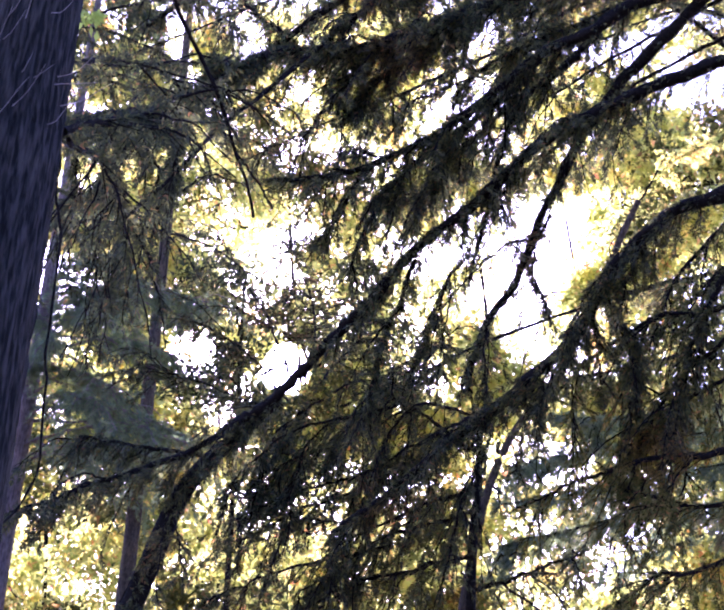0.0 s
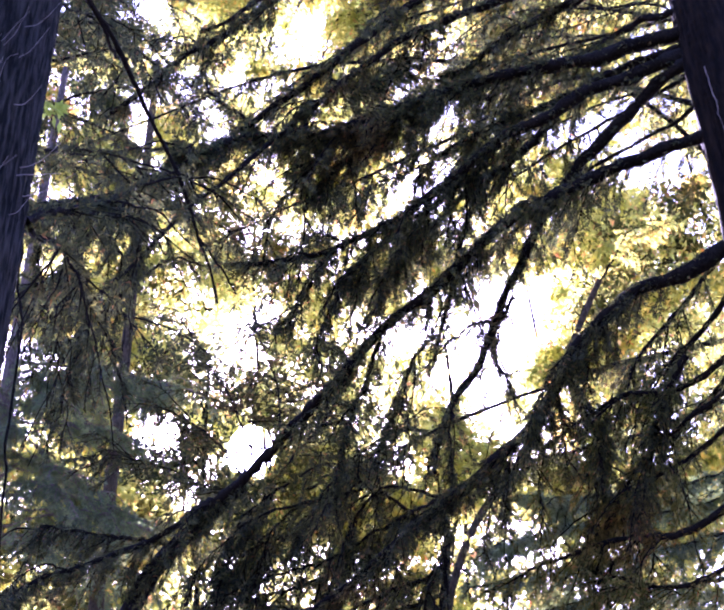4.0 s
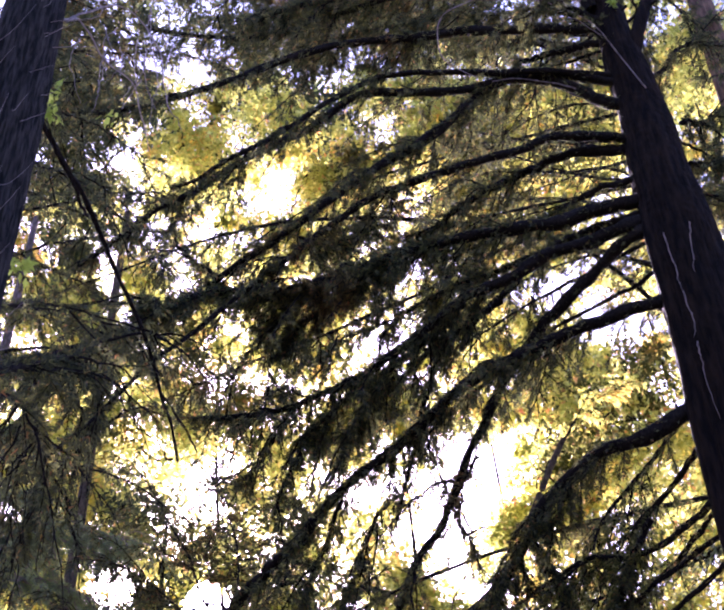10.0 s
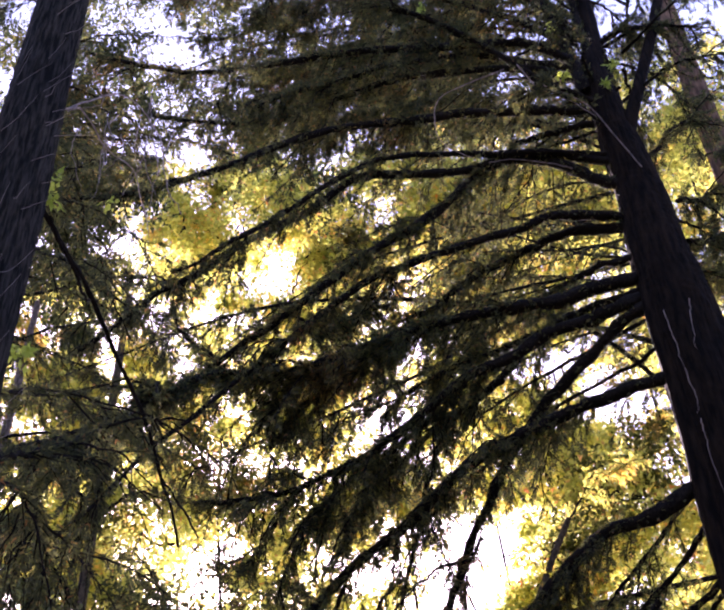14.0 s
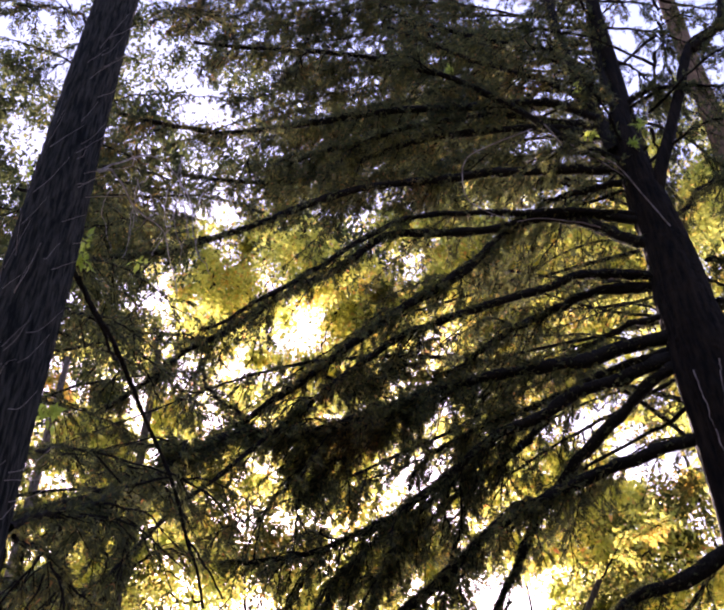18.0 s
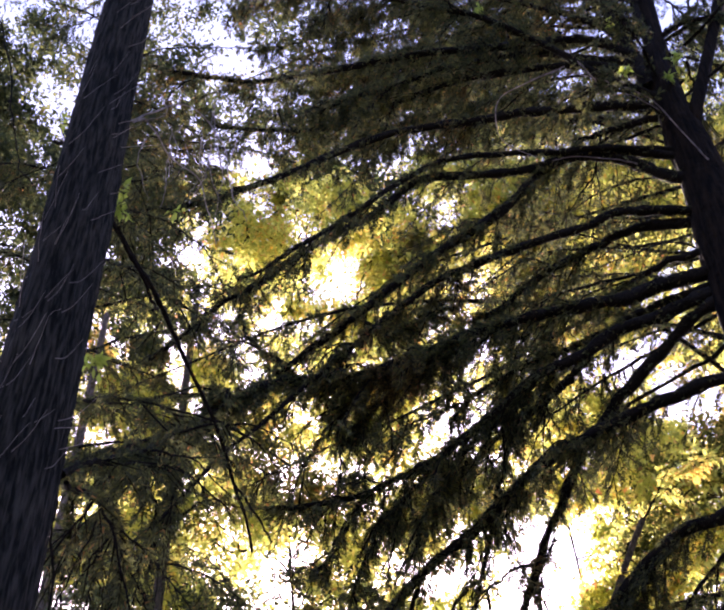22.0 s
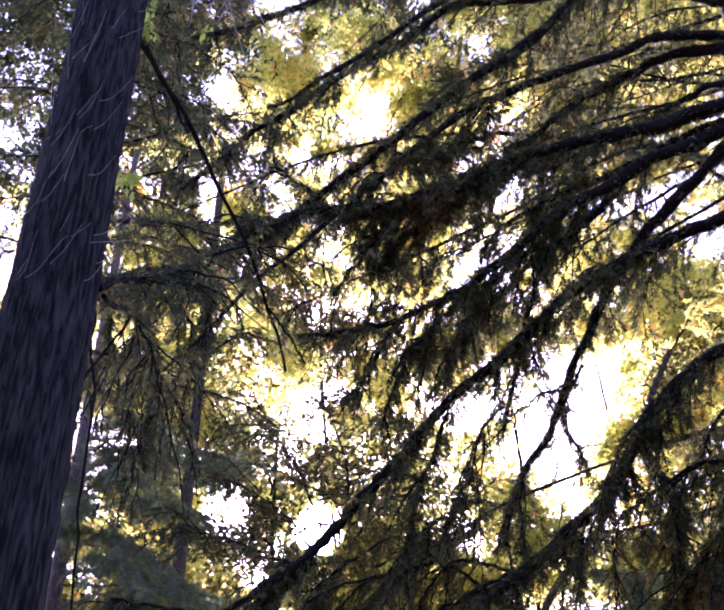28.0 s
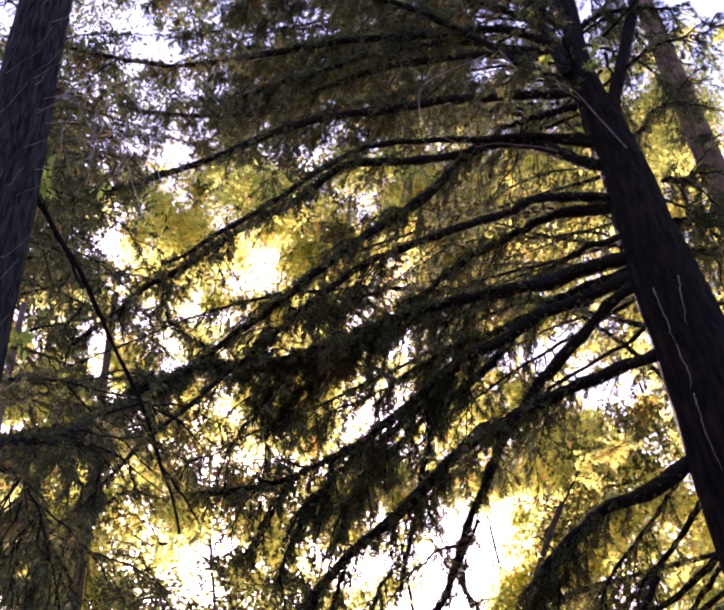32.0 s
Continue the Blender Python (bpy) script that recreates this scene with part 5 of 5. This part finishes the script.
strand(near_tree, [(-1.53, 4.66, 4.96), (-1.51, 4.66, 4.72), (-1.46, 4.68, 4.46), (-1.44, 4.68, 3.92), (-1.42, 4.69, 3.67), (-1.40, 4.70, 3.30), (-1.48, 4.67, 3.10), (-1.50, 4.35, 2.87)], 0.008, 0.005, BARK_LIMB, "vine", "thin dark hanging vine")
strand(near_tree, [(-1.37, 3.97, 3.48), (-1.35, 3.98, 3.35), (-1.32, 3.99, 3.15)], 0.006, 0.002, BARK_PALE, "dead_twig", "pale dead twig")


def shoot(tree, place, count=16, size=0.066):
    """A short shoot with a few broad fresh leaves."""
    rng = np.random.default_rng(len(bpy.data.objects) + 2)
    place = np.array(place)
    stalk = strand(tree, [place + np.array([-0.1, 0.02, 0.06]), place, place + np.array([0.02, 0, -0.06])], 0.003, 0.001, BARK_LIMB, "shoot", "fresh green shoot", 0.01, 10)
    ways = unit(rng.normal(0, 1, (count, 3)) + np.array([0.2, 0, -0.9]))
    part("foliage", leaves("foliage", BLADE, place + rng.normal(0, 0.025, (count, 3)), ways, unit(rng.normal(0, 1, (count, 3))), size * rng.uniform(0.6, 1.2, count), FRESH), stalk, kind="stuff")


for place in ((-1.40, 4.28, 6.66), (-1.12, 4.46, 6.86), (-1.37, 4.29, 5.56), (-1.97, 4.49, 7.81), (-1.37, 4.29, 5.53), (-1.41, 4.27, 6.81), (-1.91, 4.51, 7.60), (-1.40, 4.28, 6.69)):
    shoot(near_tree, place)
strand(near_tree, [(-1.35, 4.19, 6.42), (-1.24, 4.64, 6.29), (-1.25, 5.15, 6.71)], 0.012, 0.008, BARK_LIMB, "dead_branch", "bare dark branch")

# shoots with sunlight in their leaf colour, and pale arching twigs, on the large redwood
for place in ((1.31, 6.90, 13.14), (2.78, 6.94, 12.91), (3.39, 6.97, 12.26), (2.81, 6.99, 12.04), (3.27, 7.00, 11.93)):
    shoot(redwood, place, 30, 0.075)
strand(redwood, [(3.37, 6.95, 10.46), (3.18, 6.94, 10.96), (2.97, 6.93, 11.44), (2.61, 6.91, 11.70), (2.14, 6.90, 11.90)], 0.008, 0.004, BARK_PALE, "dead_twig", "pale arching dead twig", 0.01)
strand(redwood, [(2.16, 6.95, 12.06), (1.68, 6.94, 11.71), (1.41, 6.93, 11.44), (1.34, 6.92, 11.07), (1.40, 6.91, 10.69), (1.70, 6.90, 10.43)], 0.008, 0.004, BARK_PALE, "dead_twig", "pale arching dead twig", 0.01)
strand(redwood, [(2.67, 6.95, 10.40), (2.44, 6.94, 10.46), (2.07, 6.91, 10.47), (1.83, 6.90, 10.39)], 0.008, 0.004, BARK_PALE, "dead_twig", "pale arching dead twig", 0.01)
strand(redwood, [(2.32, 6.95, 12.16), (2.55, 6.93, 11.59), (2.78, 6.92, 11.50), (3.02, 6.90, 11.21)], 0.008, 0.004, BARK_PALE, "dead_twig", "pale arching dead twig", 0.01)

beech = tree_at("broadleaf_tree", 9.6, 17.5, "yellow-green tree behind a dark trunk, sun and shade in its leaf tones", "tree", "trees beyond")
trunk(beech, [(9.6, 17.5, -0.1), (9.5, 17.5, 9.0), (9.6, 17.5, 24.0)], 0.09, 0.03, BARK_LIMB, 0.04, 16, 60)
BROKEN = np.random.default_rng(19)
BEECH = [np.array((9.6, 17.5, z)) for z in np.arange(6.0, 24.0, 1.5)]
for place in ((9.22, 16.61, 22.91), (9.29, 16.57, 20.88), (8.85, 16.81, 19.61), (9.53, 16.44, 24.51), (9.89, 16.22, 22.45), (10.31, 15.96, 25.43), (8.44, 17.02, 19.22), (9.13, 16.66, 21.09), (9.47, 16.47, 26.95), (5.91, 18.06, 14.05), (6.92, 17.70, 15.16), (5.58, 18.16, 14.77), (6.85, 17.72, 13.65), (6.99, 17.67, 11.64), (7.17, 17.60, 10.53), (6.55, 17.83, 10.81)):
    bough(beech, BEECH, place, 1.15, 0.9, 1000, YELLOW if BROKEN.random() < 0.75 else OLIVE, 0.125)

# ---- the sun and its glare as one far glowing ball ----
def sun_ball():
    m, nodes, links, shader = material("sun_glow")
    glow = nodes.new("ShaderNodeEmission")
    glow.inputs[0].default_value, glow.inputs[1].default_value = (1.0, 0.93, 0.82, 1), 12.0
    links.new(glow.outputs[0], nodes["Material Output"].inputs[0])
    n = 24
    th, ph = np.meshgrid(np.linspace(0.02, np.pi - 0.02, n), np.linspace(0, 2 * np.pi, 2 * n, endpoint=False), indexing="ij")
    centre = np.array(bearing(SUN_AZ, SUN_EL)) * 2000
    # radius takes in the glare, about five times the sun's own width
    verts = centre + 49 * np.stack([np.sin(th) * np.cos(ph), np.sin(th) * np.sin(ph), np.cos(th)], -1).reshape(-1, 3)
    i, j = np.meshgrid(np.arange(n - 1), np.arange(2 * n), indexing="ij")
    k = (j + 1) % (2 * n)
    faces = np.stack([i * 2 * n + j, i * 2 * n + k, (i + 1) * 2 * n + k, (i + 1) * 2 * n + j], -1).reshape(-1, 4)
    tagged(new("sun_ball", mesh("sun_ball", verts, faces, m, True)), "low sun and its glare as one glowing ball behind the trees", "sun", kind="structure")


sun_ball()

# ---- unseen conifers behind the camera, added to cut the sky light ----
def sky_blockers():
    rng = np.random.default_rng(5)
    first = tree_at("shade_conifer", 0, 0, "unseen dark conifer added to block sky light", "tree", "conifers around")
    trunk(first, [(0, 0, -0.1), (0.1, 0, 12), (0, 0.1, 27)], 0.32, 0.05, BARK_RED, 0.05, 24, 60)
    n = 1500
    z = 2.5 + 25 * rng.random(n) ** 1.1
    r = (0.3 + 0.1 * (28 - z)) * np.sqrt(rng.random(n)) * 1.25
    a = rng.uniform(0, 2 * np.pi, n)
    roots = np.stack([r * np.cos(a), r * np.sin(a), z - 0.25 * r], 1)
    ways = unit(np.stack([np.cos(a), np.sin(a), -0.5 + 0 * a], 1) + rng.normal(0, 0.4, (n, 3)))
    part("crown", leaves("crown", BLADE, roots, ways, unit(rng.normal(0, 1, (n, 3))), rng.uniform(0.8, 1.6, n), NEEDLES), first, kind="stuff")
    spots = [(rng.uniform(12, 19), b + rng.uniform(-8, 8)) for b in range(70, 295, 32)]
    for k, (dist, b) in enumerate(spots):
        m = pose(dist * math.sin(radians(b)), dist * math.cos(radians(b)), 0, 0, 0, rng.uniform(0, 360))
        if k == 0:
            first.matrix_basis = m
        else:
            copy_thing(first, m)


sky_blockers()
